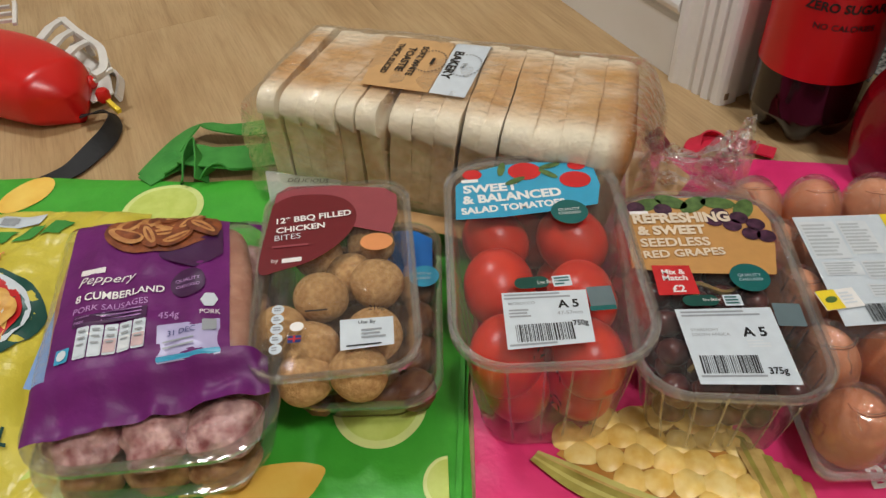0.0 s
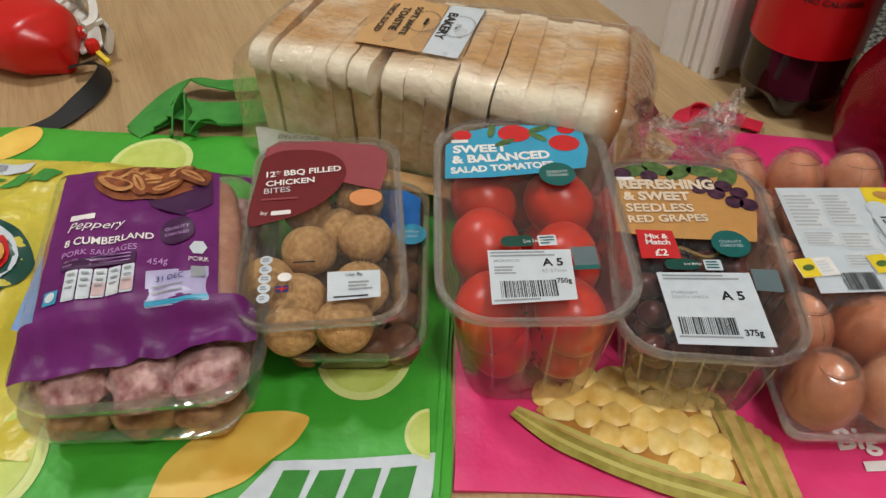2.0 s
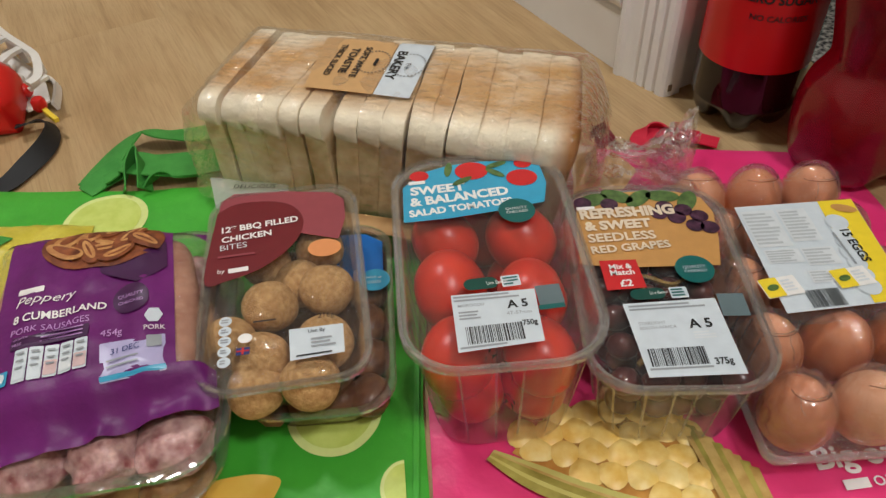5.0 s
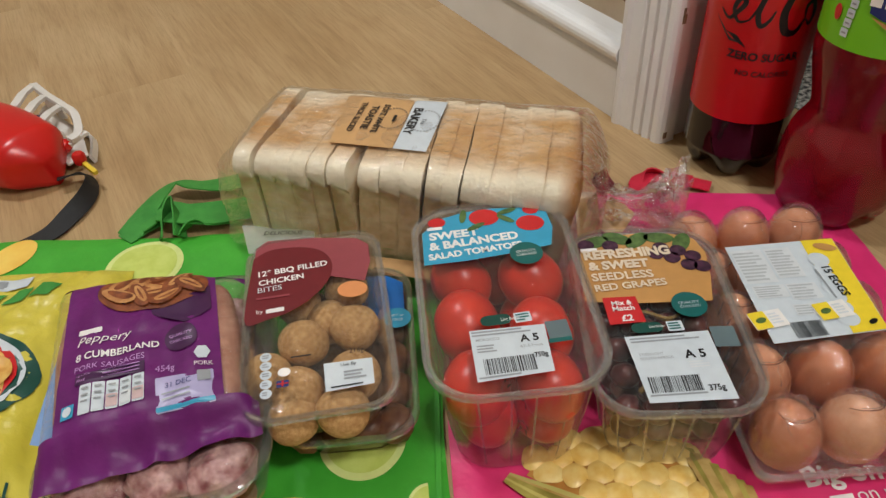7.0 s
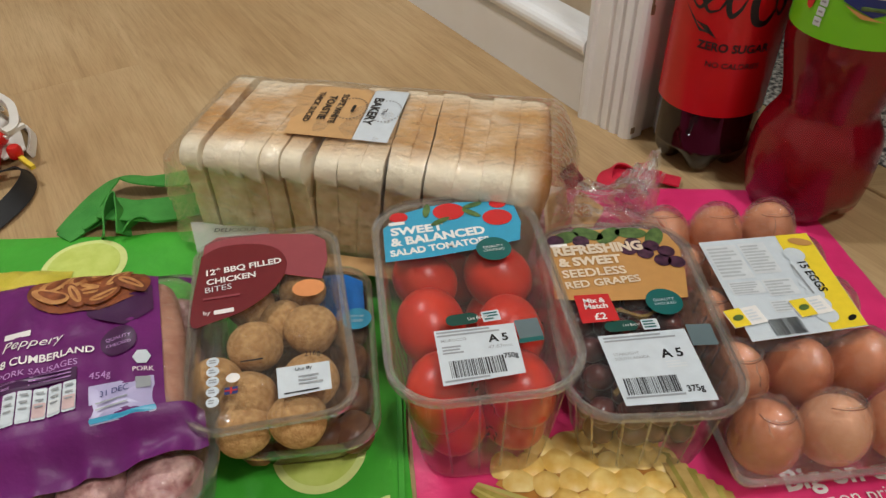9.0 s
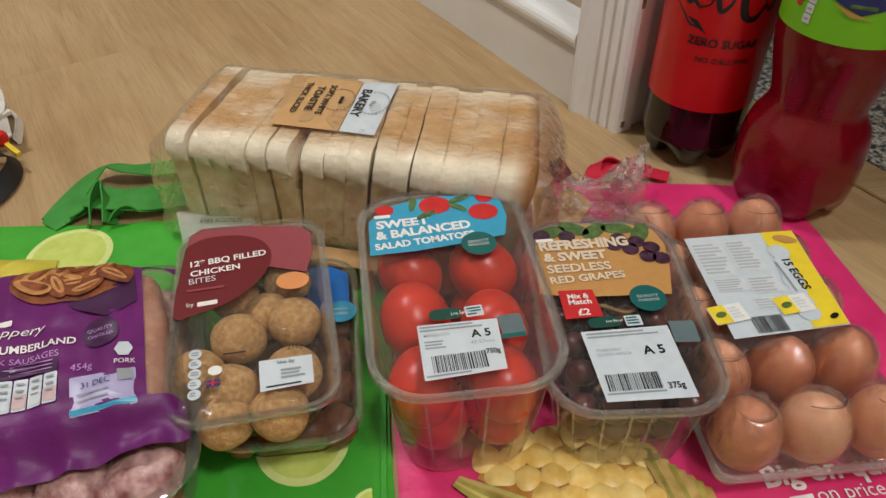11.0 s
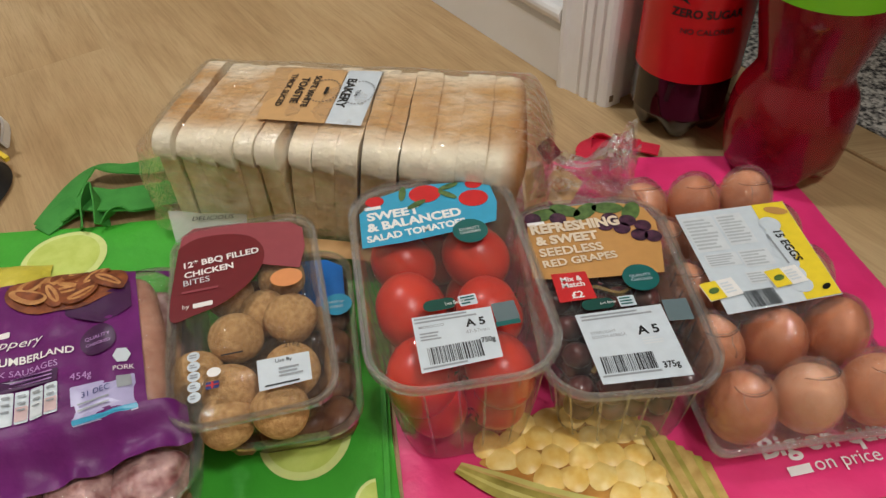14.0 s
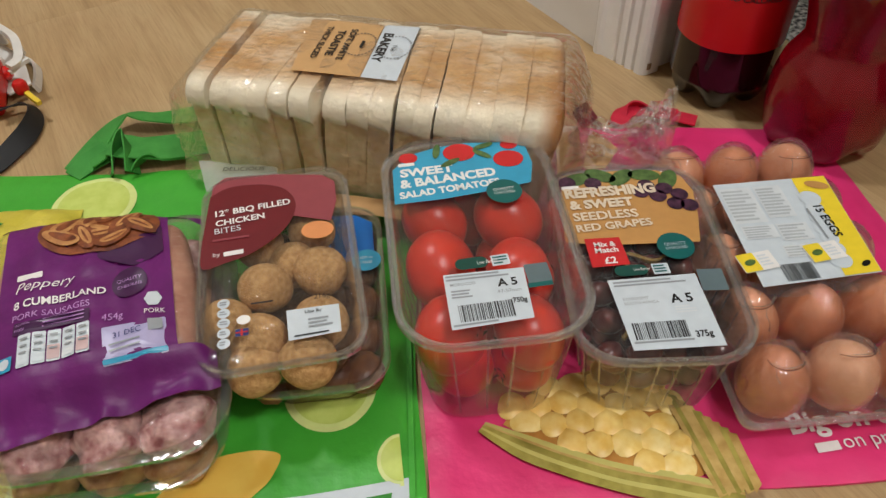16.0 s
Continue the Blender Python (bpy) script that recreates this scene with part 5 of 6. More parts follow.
for k in range(14):
    a = rn.uniform(0, 360)
    u, v = 0.006 + 0.030 * math.cos(k * 2.4) * (0.25 + 0.055 * k), 0.060 + 0.0185 * math.sin(k * 2.4) * (0.25 + 0.055 * k)
    pack_sheet("nut", disc(u, v, 0.0138, 0.0064, 18, turn=a), 0.0022 + 0.00012 * k, NUT if k % 3 else NUT_LIGHT, rings=3)
    pack_sheet("nut", disc(u + 0.001, v + 0.001, 0.0104, 0.0034, 16, turn=a), 0.0024 + 0.00012 * k, NUT_LIGHT if k % 3 else NUT, rings=3)
    pack_sheet("nut", disc(u + 0.001, v + 0.0006, 0.0075, 0.0009, 12, turn=a), 0.0026 + 0.00012 * k, NUT, rings=2)
pack_sheet("store_mark", rect(-0.037, 0.0205, 0.017, 0.0052, -2), 0.0014, WHITE_INK, rings=2)
pack_text("Peppery", 0.038, -0.0455, 0.0075, WHITE_INK, shear=0.35, turn=3, tall=0.95)
pack_text("8 CUMBERLAND", 0.057, -0.0455, -0.0060, WHITE_INK, bold=0.015, tall=1.1)
pack_text("PORK SAUSAGES", 0.0475, -0.0455, -0.0155, LILAC_INK, tall=1.1)
pack_sheet("dark_strip", rect(-0.021, -0.0225, 0.046, 0.0105), 0.0014, DEEP_PURPLE, rings=5)
pack_text("GLUTEN", 0.009, -0.0425, -0.0215, LILAC_INK, 0.0022)
pack_text("FREE", 0.006, -0.0425, -0.0260, LILAC_INK, 0.0022)
for k in range(3):
    pack_sheet("small_print", rect(-0.0135, -0.0190 - 0.0032 * k, 0.025, 0.0010), 0.0021, LILAC_INK, rings=2)
for k in range(5):
    pack_sheet("nutrition_box", rect(-0.0362 + 0.0086 * k, -0.0405, 0.0078, 0.0235, 0, 0.001), 0.0015, LABEL, rings=4)
    pack_sheet("nutrition_colour", rect(-0.0362 + 0.0086 * k, -0.0455, 0.0072, 0.011), 0.0020, (LABEL, LABEL, PALE_PINK, PALE_INK, PALE_PINK)[k], rings=3)
    for q in range(3):
        pack_sheet("small_print", rect(-0.0362 + 0.0086 * k, -0.0325 - 0.0052 * q, 0.0048, 0.0016), 0.0026, GREY_INK, rings=2)
pack_sheet("freezer_mark", rect(-0.0475, -0.0465, 0.0085, 0.0105), 0.0015, SKY, rings=3)
pack_sheet("freezer_star", disc(-0.0475, -0.0465, 0.0032, 0.004, 8), 0.0021, LABEL, rings=1)
pack_sheet("round_badge", disc(0.0265, 0.0, 0.0115, 0.0135), 0.0015, DEEP_PURPLE, rings=4)
pack_text("QUALITY", 0.0165, 0.0182, 0.0008, LILAC_INK, 0.0022)
pack_text("CHECKED", 0.0160, 0.0185, -0.0046, LILAC_INK, 0.0022)
pack_sheet("rosette", disc(0.0405, -0.019, 0.0055, 0.0075, 6), 0.0015, LABEL, rings=2)
pack_text("PORK", 0.0120, 0.0352, -0.0325, WHITE_INK, 0.0018, tall=1.2)
pack_text("454g", 0.0125, 0.0090, -0.0305, LILAC_INK, 0.0018, tall=1.3)
pack_sheet("date_panel", rect(0.028, -0.0505, 0.038, 0.028, 0, 0.001), 0.0016, DATE_LILAC, "pale lilac date panel", rings=6)
pack_sheet("date_strip", rect(0.028, -0.0625, 0.038, 0.003, 0, 0.001), 0.0021, SKY, rings=3)
pack_text("31 DEC", 0.017, 0.0155, -0.0465, NAVY, 0.0023, tall=1.2)
for k in range(2):
    pack_sheet("small_print", rect(0.0225, -0.0515 - 0.0045 * k, 0.019, 0.0013), 0.0023, GREY_INK, rings=2)
pack_sheet("dark_square", rect(0.0410, -0.0425, 0.0085, 0.0095), 0.0022, GREY_INK, rings=2)
rsg = random.Random(12)
for k in range(4):
    bm = bmesh.new()
    rings = []
    u0 = -0.0495 + 0.033 * k
    for j in range(25):
        q = j / 24
        v = -0.060 + 0.132 * q
        r = 0.0148 * (1 - (2 * q - 1) ** 8) ** 0.5 + 0.0004
        x, y = pack(u0 + 0.0012 * math.sin(q * 9 + k), v)
        rings.append([(x + r * math.cos(a), y, 0.0875 + 0.9 * r * math.sin(a) + 0.0005 * noise.noise(Vector((a * 2, v * 60, k)))) for a in [2 * math.pi * i / 18 for i in range(18)]])
    loft(bm, rings)
    ob = finish("sausage", bm, SAUSAGE)
    tagged(ob, "raw pale pink pork sausage in its film pack", "sausage", "sausages in the pack")

# ---- yellow snack bag ----
snack = thing("onion_ring_bag", pose(-0.29, 0.44, 0.006), "bright yellow crinkled snack bag of onion rings, half covered", "snack bag")
YQ = ((-0.375, 0.29), (-0.165, 0.285), (-0.185, 0.592), (-0.375, 0.592))


def sack(u, v):
    return tuple((YQ[0][k] * (1 - u) + YQ[1][k] * u) * (1 - v) + (YQ[3][k] * (1 - u) + YQ[2][k] * u) * v for k in (0, 1))


def sack_z(u, v):
    e = max(0.0, 1 - (2 * u - 1) ** 4) ** 0.6 * max(0.0, 1 - (2 * v - 1) ** 6) ** 0.6
    under = 1 / (1 + math.exp((u - 0.80) * 26)) if v < 0.78 else 1 - 0.4 * max(0, u - 0.75)
    crease = 0.005 * noise.noise(Vector((u * 7, v * 8, 4))) + 0.0034 * noise.noise(Vector((u * 18, v * 22, 9)))
    return 0.009 + 0.027 * e * under + crease * (0.4 + 0.6 * e)


def sack_grid(name, u0, u1, v0, v1, dz, material, k, label="", inside=None):
    bm = bmesh.new()
    grid = [[bm.verts.new((*sack(u0 + (u1 - u0) * i / k, v0 + (v1 - v0) * j / k), sack_z(u0 + (u1 - u0) * i / k, v0 + (v1 - v0) * j / k) + dz)) for i in range(k + 1)] for j in range(k + 1)]
    for j in range(k):
        for i in range(k):
            bm.faces.new((grid[j][i], grid[j][i + 1], grid[j + 1][i + 1], grid[j + 1][i]))
    if dz == 0:
        lowr = [[bm.verts.new((*sack(u0 + (u1 - u0) * i / k, v0 + (v1 - v0) * j / k), 0.0072)) for i in range(k + 1)] for j in range(k + 1)]
        for j in range(k):
            for i in range(k):
                bm.faces.new((lowr[j][i], lowr[j + 1][i], lowr[j + 1][i + 1], lowr[j][i + 1]))
    return part(name, bm, material, snack, label)


def sack_sheet(name, outline, dz, material, rings=4):
    bm = sheet(outline, 0, 0.0002, rings)
    for v in bm.verts:
        u, w = v.co.x, v.co.y
        v.co.z += sack_z(u, w) + dz
        v.co.x, v.co.y = sack(u, w)
    return part(name, bm, material, snack)


def sack_text(words, width, u, v, material, **kw):
    bm = text_bm(words, width, u, v, 0, **kw)
    for q in bm.verts:
        a, b = q.co.x, q.co.y
        q.co = Vector((*sack(a, b), sack_z(a, b) + 0.0022))
    part("lettering", bm, material, snack, smooth=False)


sack_grid("film", 0, 1, 0, 1, 0.0, YELLOW_FILM, 60, "yellow printed film")
sack_sheet("white_scroll", quad((0.18, 0.83), (0.56, 0.87), (0.57, 0.92), (0.2, 0.89)), 0.0012, LABEL)
for k in range(2):
    sack_sheet("scroll_mark", quad((0.26 + 0.13 * k, 0.858), (0.33 + 0.13 * k, 0.865), (0.33 + 0.13 * k, 0.895), (0.26 + 0.13 * k, 0.888)), 0.0018, GREY_INK, 2)
for k in range(5):
    sack_sheet("brand_letter", quad((0.12 + 0.12 * k, 0.735 + 0.018 * k), (0.21 + 0.12 * k, 0.745 + 0.018 * k), (0.25 + 0.12 * k, 0.80 + 0.018 * k), (0.17 + 0.12 * k, 0.795 + 0.018 * k)), 0.0014, GREEN_WEB, 3)
sack_text("Rings", 0.16, 0.33, 0.70, PEACH, shear=0.2, tall=1.3)
sack_sheet("dark_oval", disc(0.34, 0.50, 0.44, 0.185, 40, turn=0), 0.0012, DARK_GREEN, 6)
sack_sheet("white_oval", disc(0.32, 0.505, 0.41, 0.168, 40), 0.0017, LABEL, 6)
sack_sheet("photo_oval", disc(0.31, 0.505, 0.39, 0.158, 40), 0.0021, RED_INK, 6)
ro = random.Random(15)
for k in range(13):
    cu, cv, rr = ro.uniform(0.15, 0.58), ro.uniform(0.42, 0.60), ro.uniform(0.085, 0.11)
    bm = bmesh.new()
    n = 26
    vs = []
    for i in range(n):
        a = 2 * math.pi * i / n
        vs.append([bm.verts.new((*sack(cu + q * rr * math.cos(a), cv + q * rr * 0.6 * math.sin(a)), sack_z(cu + q * rr * math.cos(a), cv + q * rr * 0.6 * math.sin(a)) + 0.0026 + 0.0002 * k)) for q in (1.0, 0.75, 0.5)])
    for i in range(n):
        for q in (0, 1):
            bm.faces.new((vs[i][q], vs[(i + 1) % n][q], vs[(i + 1) % n][q + 1], vs[i][q + 1]))
    part("printed_ring", bm, RING, snack)
sack_text("158 kcal", 0.26, 0.42, 0.255, DARK_GREEN, bold=0.02, tall=1.0)
sack_text("per 30g", 0.20, 0.43, 0.222, GREY_INK, tall=0.8)
sack_text("NO ARTIFICIAL", 0.40, 0.42, 0.155, DARK_GREEN, bold=0.02, tall=1.0)

# ---- eggs ----
EX = [0.351, 0.400, 0.449]
EY = [0.325, 0.378, 0.431, 0.484, 0.537]
EM = pose(0.400, 0.431, 0.006)
box15 = thing("egg_box", EM.copy(), "clear plastic box of fifteen brown eggs with paper label", "egg box")


def egg_lid(x, y):
    """Height of the blister over the eggs."""
    z = 0.030
    for ex in EX:
        for ey in EY:
            d2 = ((x - ex) / 0.0245) ** 2 + ((y - ey) / 0.0262) ** 2
            if d2 < 1:
                z = max(z, 0.030 + 0.041 * (1 - d2) ** 0.42)
    mx, my = abs(x - 0.400), abs(y - 0.431)
    if mx < 0.040 and my < 0.060:
        z = max(z, 0.0685)
    return z + (0.0009 * noise.noise(Vector((x * 110, y * 110, 1.0))) + 0.0007 * noise.noise(Vector((x * 260, y * 260, 6.0)))) * min(1.0, (z - 0.0295) * 60)


bm = bmesh.new()
NX, NY = 110, 190
x0, x1, y0, y1 = 0.3255, 0.4745, 0.2965, 0.5655
grid = [[bm.verts.new((x0 + (x1 - x0) * i / NX, y0 + (y1 - y0) * j / NY, egg_lid(x0 + (x1 - x0) * i / NX, y0 + (y1 - y0) * j / NY))) for i in range(NX + 1)] for j in range(NY + 1)]
for j in range(NY):
    for i in range(NX):
        bm.faces.new((grid[j][i], grid[j][i + 1], grid[j + 1][i + 1], grid[j + 1][i]))
part("blister_lid", bm, BLISTER, box15, "clear domed plastic lid")
shell(EM, 0.146, 0.264, 0.024, 0.010, 0.004, 0.004, box15, BLISTER, BLISTER, name="base_tray")
ring = []
for w, z in ((0.0, 0.0), (0.004, 0.0003), (0.004, 0.0014), (0.0, 0.0018)):
    ring.append([(0.400 + x, 0.431 + y, 0.029 + z) for x, y in rrect(0.150 + 2 * w, 0.268 + 2 * w, 0.010, 6)])
bm = loft(bmesh.new(), ring + [ring[0]], False, False)
bmesh.ops.remove_doubles(bm, verts=bm.verts, dist=1e-6)
part("lid_edge", bm, CLEAR_RIM, box15, "clear folded lid edge")
for ex in EX[:-1]:
    for ey in EY[:-1]:
        part("cup_post", lathe([(0.009, 0.008), (0.007, 0.02), (0.0045, 0.038), (0.0045, 0.0405), (0.001, 0.042)], 14, ex + 0.024, ey + 0.0265), BLISTER, box15)
rcr = random.Random(31)
for ex in EX:
    for ey in EY:
        if abs(ey - 0.431) < 0.06 and ex > 0.36:
            continue
        a0, rr, wide = rcr.uniform(185, 215), rcr.uniform(0.011, 0.015), rcr.choice((130, 150, 190))
        cy = ey + rcr.uniform(-0.002, 0.005)
        arc = [(ex + rr * math.cos(radians(a0 + q * wide / 12)) * 1.1, cy + rr * math.sin(radians(a0 + q * wide / 12))) for q in range(13)]
        # a tinted strip stands for the fold's shade, a clear one for its glint
        part("lid_crease", strip([(x, y, egg_lid(x, y) + 0.0004, 10) for x, y in arc], 0.0010, 0.0002), CREASE_SHADE, box15)
        part("lid_crease", strip([(x, y + 0.0013, egg_lid(x, y + 0.0013) + 0.0005, 25) for x, y in arc[2:-2]], 0.0010, 0.0004), CLEAR_RIM, box15)
        x, y = arc[rcr.randrange(3, 9)]
        zig = [(x, y)]
        for q in range(4):
            x, y = x + rcr.uniform(-0.001, 0.0035), y + rcr.uniform(-0.0045, 0.001)
            zig.append((x, y))
        part("lid_crease", strip([(x, y, egg_lid(x, y) + 0.0005, 0) for x, y in zig], 0.0008, 0.0004), CLEAR_RIM, box15)
ZE = 0.0722
patch("paper_label", quad((0.357, 0.379), (0.446, 0.384), (0.452, 0.4895), (0.3595, 0.4885)), ZE, box15, LABEL, "white and yellow printed paper label", thick=0.0004)
patch("yellow_panel", quad((0.4180, 0.3828), (0.4455, 0.3845), (0.4515, 0.489), (0.4245, 0.489)), ZE + 0.0006, box15, YELLOW_INK)
for k in range(7):
    patch("cloud", disc(0.4215 + 0.0012 * k, 0.398 + 0.011 * k, 0.0085 - 0.0008 * (k % 3), None, 16), ZE + 0.0009 + 0.00002 * k, box15, LABEL)
letters("lettering", "15 EGGS", 0.034, 0.4265, 0.4545, ZE + 0.0017, box15, INK, turn=-87, bold=0.015)
bars("small_print", 0.4215, 0.4355, 0.034, 0.003, 1, ZE + 0.0017, -87, box15, GREY_INK, 2)
patch("hen_drawing", disc(0.4405, 0.4785, 0.0095, 0.0045, 18, turn=-20), ZE + 0.0012, box15, ORANGE)
patch("hen_drawing", disc(0.438, 0.3925, 0.0042, 0.0022, 14, turn=30), ZE + 0.0012, box15, INK)
for cx, cy, w, l, rows in ((0.374, 0.462, 0.026, 0.040, 9), (0.400, 0.464, 0.022, 0.036, 9), (0.376, 0.432, 0.026, 0.014, 5), (0.402, 0.430, 0.024, 0.018, 5), (0.396, 0.410, 0.020, 0.012, 4)):
    patch("print_block", rect(cx, cy, w, l), ZE + 0.0007, box15, PALE_INK)
    bars("small_print", cx, cy, w * 0.9, l * 0.9, rows, ZE + 0.0011, 0, box15, SOFT_INK, int(cx * 1000))
barcode(0.388, 0.390, 0.024, 0.016, ZE + 0.0012, 2, box15, 30)
for cx, cy in ((0.3615, 0.402), (0.4135, 0.4065)):
    patch("sticker", rect(cx, cy, 0.027, 0.0175, 8), ZE + 0.0016, box15, WHITE_INK, "small yellow and white price sticker")
    patch("sticker_half", rect(cx - 0.0065, cy - 0.0008, 0.013, 0.0175, 8), ZE + 0.0020, box15, YELLOW_INK)
    bars("small_print", cx + 0.0065, cy + 0.001, 0.010, 0.012, 4, ZE + 0.0022, 8, box15, PALE_INK, 3)
    patch("sticker_mark", disc(cx - 0.006, cy - 0.001, 0.0045, 0.0028, 10, turn=20), ZE + 0.0023, box15, LEAF)


def egg_mesh(mat):
    bm = bmesh.new()
    bmesh.ops.create_uvsphere(bm, u_segments=32, v_segments=22, radius=1.0)
    for v in bm.verts:
        z = v.co.z
        k = 1 - 0.13 * z - 0.03 * z * z
        v.co = Vector((v.co.x * 0.0236 * k, v.co.y * 0.0236 * k, z * 0.0285))
    return finish("egg", bm, mat)


re = random.Random(17)
first = {}
tone = [2, 1, 0, 0, 2, 2, 0, 0, 1, 0, 1, 0, 0, 2, 0]
for k in range(15):
    ex, ey, mat = EX[k % 3], EY[k // 3], (EGG, EGG_PALE, EGG_DEEP)[tone[k]]
    m = pose(ex + re.uniform(-0.001, 0.001), ey + re.uniform(-0.001, 0.001), 0.0382, re.uniform(-9, 9), re.uniform(-9, 9), re.uniform(0, 360))
    if mat in first:
        copy_thing(first[mat], m)
    else:
        first[mat] = egg_mesh(mat)
        first[mat].matrix_basis = m
        tagged(first[mat], ("mid brown", "pale brown", "deep brown")[tone[k]] + " hen egg in the clear box", "egg", "eggs in the box")

# ---- bottles ----
def around(cx, cy, r_of_z, facing, bm):
    """Wraps flat lettering (x along, y up, both metres) round a bottle; facing: degrees of its middle."""
    for v in bm.verts:
        z, a = v.co.y, radians(facing) + v.co.x / r_of_z(v.co.y)
        r = r_of_z(z) + v.co.z
        v.co = Vector((cx + r * math.cos(a), cy + r * math.sin(a), z))
    return bm


CX, CY = 0.4615, 0.7235
cola = thing("cola_bottle", pose(CX, CY, 0), "two litre cola bottle with red label on the wooden floor", "bottle")


def feet(a, z):
    """Five feet round the base of a bottle."""
    k = max(0.0, 1 - z / 0.032)
    return 1 - 0.24 * k * (0.5 + 0.5 * math.cos(5 * a + 0.3)) ** 1.5


def feet_bottle(profile, cx, cy, lift):
    bm = bmesh.new()
    rings = []
    for r, z in smooth_path(profile, 4):
        ring = []
        for i in range(80):
            a = 2 * math.pi * i / 80
            rr = r * feet(a, z)
            valley = (0.5 + 0.5 * math.cos(5 * a + 0.3)) ** 1.5
            ring.append((cx + rr * math.cos(a), cy + rr * math.sin(a), max(0.0, z + lift * valley * max(0, 1 - z / 0.03))))
        rings.append(ring)
    return loft(bm, rings)


COLA_PROF = [(0.012, 0.008), (0.026, 0.001), (0.034, 0.0), (0.041, 0.004), (0.046, 0.011), (0.0505, 0.022), (0.053, 0.036), (0.0535, 0.05), (0.0535, 0.235), (0.052, 0.252), (0.046, 0.276), (0.034, 0.300), (0.021, 0.320), (0.015, 0.330), (0.0138, 0.342), (0.0138, 0.348)]
part("bottle_body", feet_bottle(COLA_PROF, CX, CY, 0.014), COLA, cola, "clear bottle full of dark cola")
part("label_sleeve", lathe([(0.0539, 0.0765), (0.0542, 0.0765), (0.0542, 0.2299), (0.0539, 0.2299)], 72, CX, CY), COLA_LABEL, cola, "red printed label")
part("cap", lathe([(0.0155, 0.336), (0.0155, 0.353), (0.014, 0.3555), (0.001, 0.3555)], 40, CX, CY), INK, cola, "black screw cap")
FACE = math.degrees(math.atan2(0.05 - CY, 0.12 - CX))


def cola_r(z):
    return 0.0544


def on_cola(name, bm, mat):
    part(name, around(CX, CY, cola_r, FACE, bm), mat, cola, smooth=False)


on_cola("lettering", text_bm("ZERO SUGAR", 0.070, -0.024, 0.1465, 0.0003, bold=0.02, tall=1.0), INK)
on_cola("lettering", text_bm("NO CALORIES", 0.052, -0.012, 0.1300, 0.0003, tall=0.95, bold=0.01), INK)
# the maker's script is drawn as plain swashes
swash = bmesh.new()


def stroke(pts, w):
    """A flat pen stroke, thick in its middle."""
    path = smooth_path(pts, 8)
    row = []
    for i, (x, y) in enumerate(path):
        a, b = path[max(0, i - 1)], path[min(len(path) - 1, i + 1)]
        L = math.hypot(b[0] - a[0], b[1] - a[1]) or 1
        h = w * (0.25 + 0.75 * math.sin(math.pi * i / (len(path) - 1)))
        nx, ny = -(b[1] - a[1]) / L * h / 2, (b[0] - a[0]) / L * h / 2
        y += 0.026
        row.append((swash.verts.new((x + nx, y + ny, 0.0003)), swash.verts.new((x - nx, y - ny, 0.0003))))
    for p, q in zip(row, row[1:]):
        swash.faces.new((p[0], q[0], q[1], p[1]))


swash.faces.new([swash.verts.new((x - 0.004, y + 0.024, 0.0003)) for x, y in [(-0.042, 0.160), (-0.026, 0.147), (-0.014, 0.1455), (-0.003, 0.1345), (-0.012, 0.1385), (-0.021, 0.1385), (-0.031, 0.149)]])
stroke([(-0.040, 0.165), (-0.030, 0.158), (-0.022, 0.166), (-0.016, 0.176), (-0.021, 0.180), (-0.026, 0.168), (-0.020, 0.157), (-0.010, 0.160)], 0.005)
stroke([(-0.010, 0.160), (-0.004, 0.172), (0.000, 0.182), (-0.003, 0.168), (0.001, 0.156), (0.008, 0.162), (0.012, 0.172)], 0.005)
stroke([(0.034, 0.196), (0.026, 0.188), (0.020, 0.170), (0.024, 0.152), (0.034, 0.150), (0.042, 0.162)], 0.0075)
stroke([(0.042, 0.162), (0.041, 0.174), (0.048, 0.178), (0.052, 0.166), (0.048, 0.156), (0.043, 0.162)], 0.005)
on_cola("brand_swash", swash, INK)

FX, FY = 0.5285, 0.623
fizz = thing("red_drink_bottle", pose(FX, FY, 0), "waisted bottle of red fizzy drink with lime green label", "bottle")
FIZZ_PROF = [(0.012, 0.006), (0.031, 0.0), (0.044, 0.004), (0.054, 0.016), (0.0570, 0.034), (0.0587, 0.050), (0.0586, 0.066), (0.0570, 0.080), (0.0530, 0.094), (0.0470, 0.105), (0.0435, 0.114), (0.0440, 0.122), (0.0470, 0.136), (0.0515, 0.154), (0.0555, 0.174), (0.0562, 0.190), (0.0562, 0.272), (0.052, 0.290), (0.042, 0.312), (0.028, 0.332), (0.017, 0.344), (0.0138, 0.353), (0.0138, 0.362)]
bm = feet_bottle(FIZZ_PROF, FX, FY, 0.010)
for v in bm.verts:
    if 0.015 < v.co.z < 0.16:
        a = math.atan2(v.co.y - FY, v.co.x - FX)
        k = 1 + 0.012 * math.sin(6 * a + v.co.z * 45) * math.sin(math.pi * (v.co.z - 0.015) / 0.145)
        v.co.x, v.co.y = FX + (v.co.x - FX) * k, FY + (v.co.y - FY) * k
part("bottle_body", bm, RED_DRINK, fizz, "bottle full of translucent red drink")
part("label_sleeve", lathe([(0.0565, 0.192), (0.0568, 0.192), (0.0568, 0.268), (0.0565, 0.268)], 72, FX, FY), LIME_LABEL, fizz, "lime green printed label")
part("cap", lathe([(0.0155, 0.350), (0.0155, 0.367), (0.014, 0.369), (0.001, 0.369)], 40, FX, FY), LIME_SKIN, fizz, "green screw cap")
FF = math.degrees(math.atan2(0.06 - FY, 0.12 - FX))


def fizz_r(z):
    return 0.0570


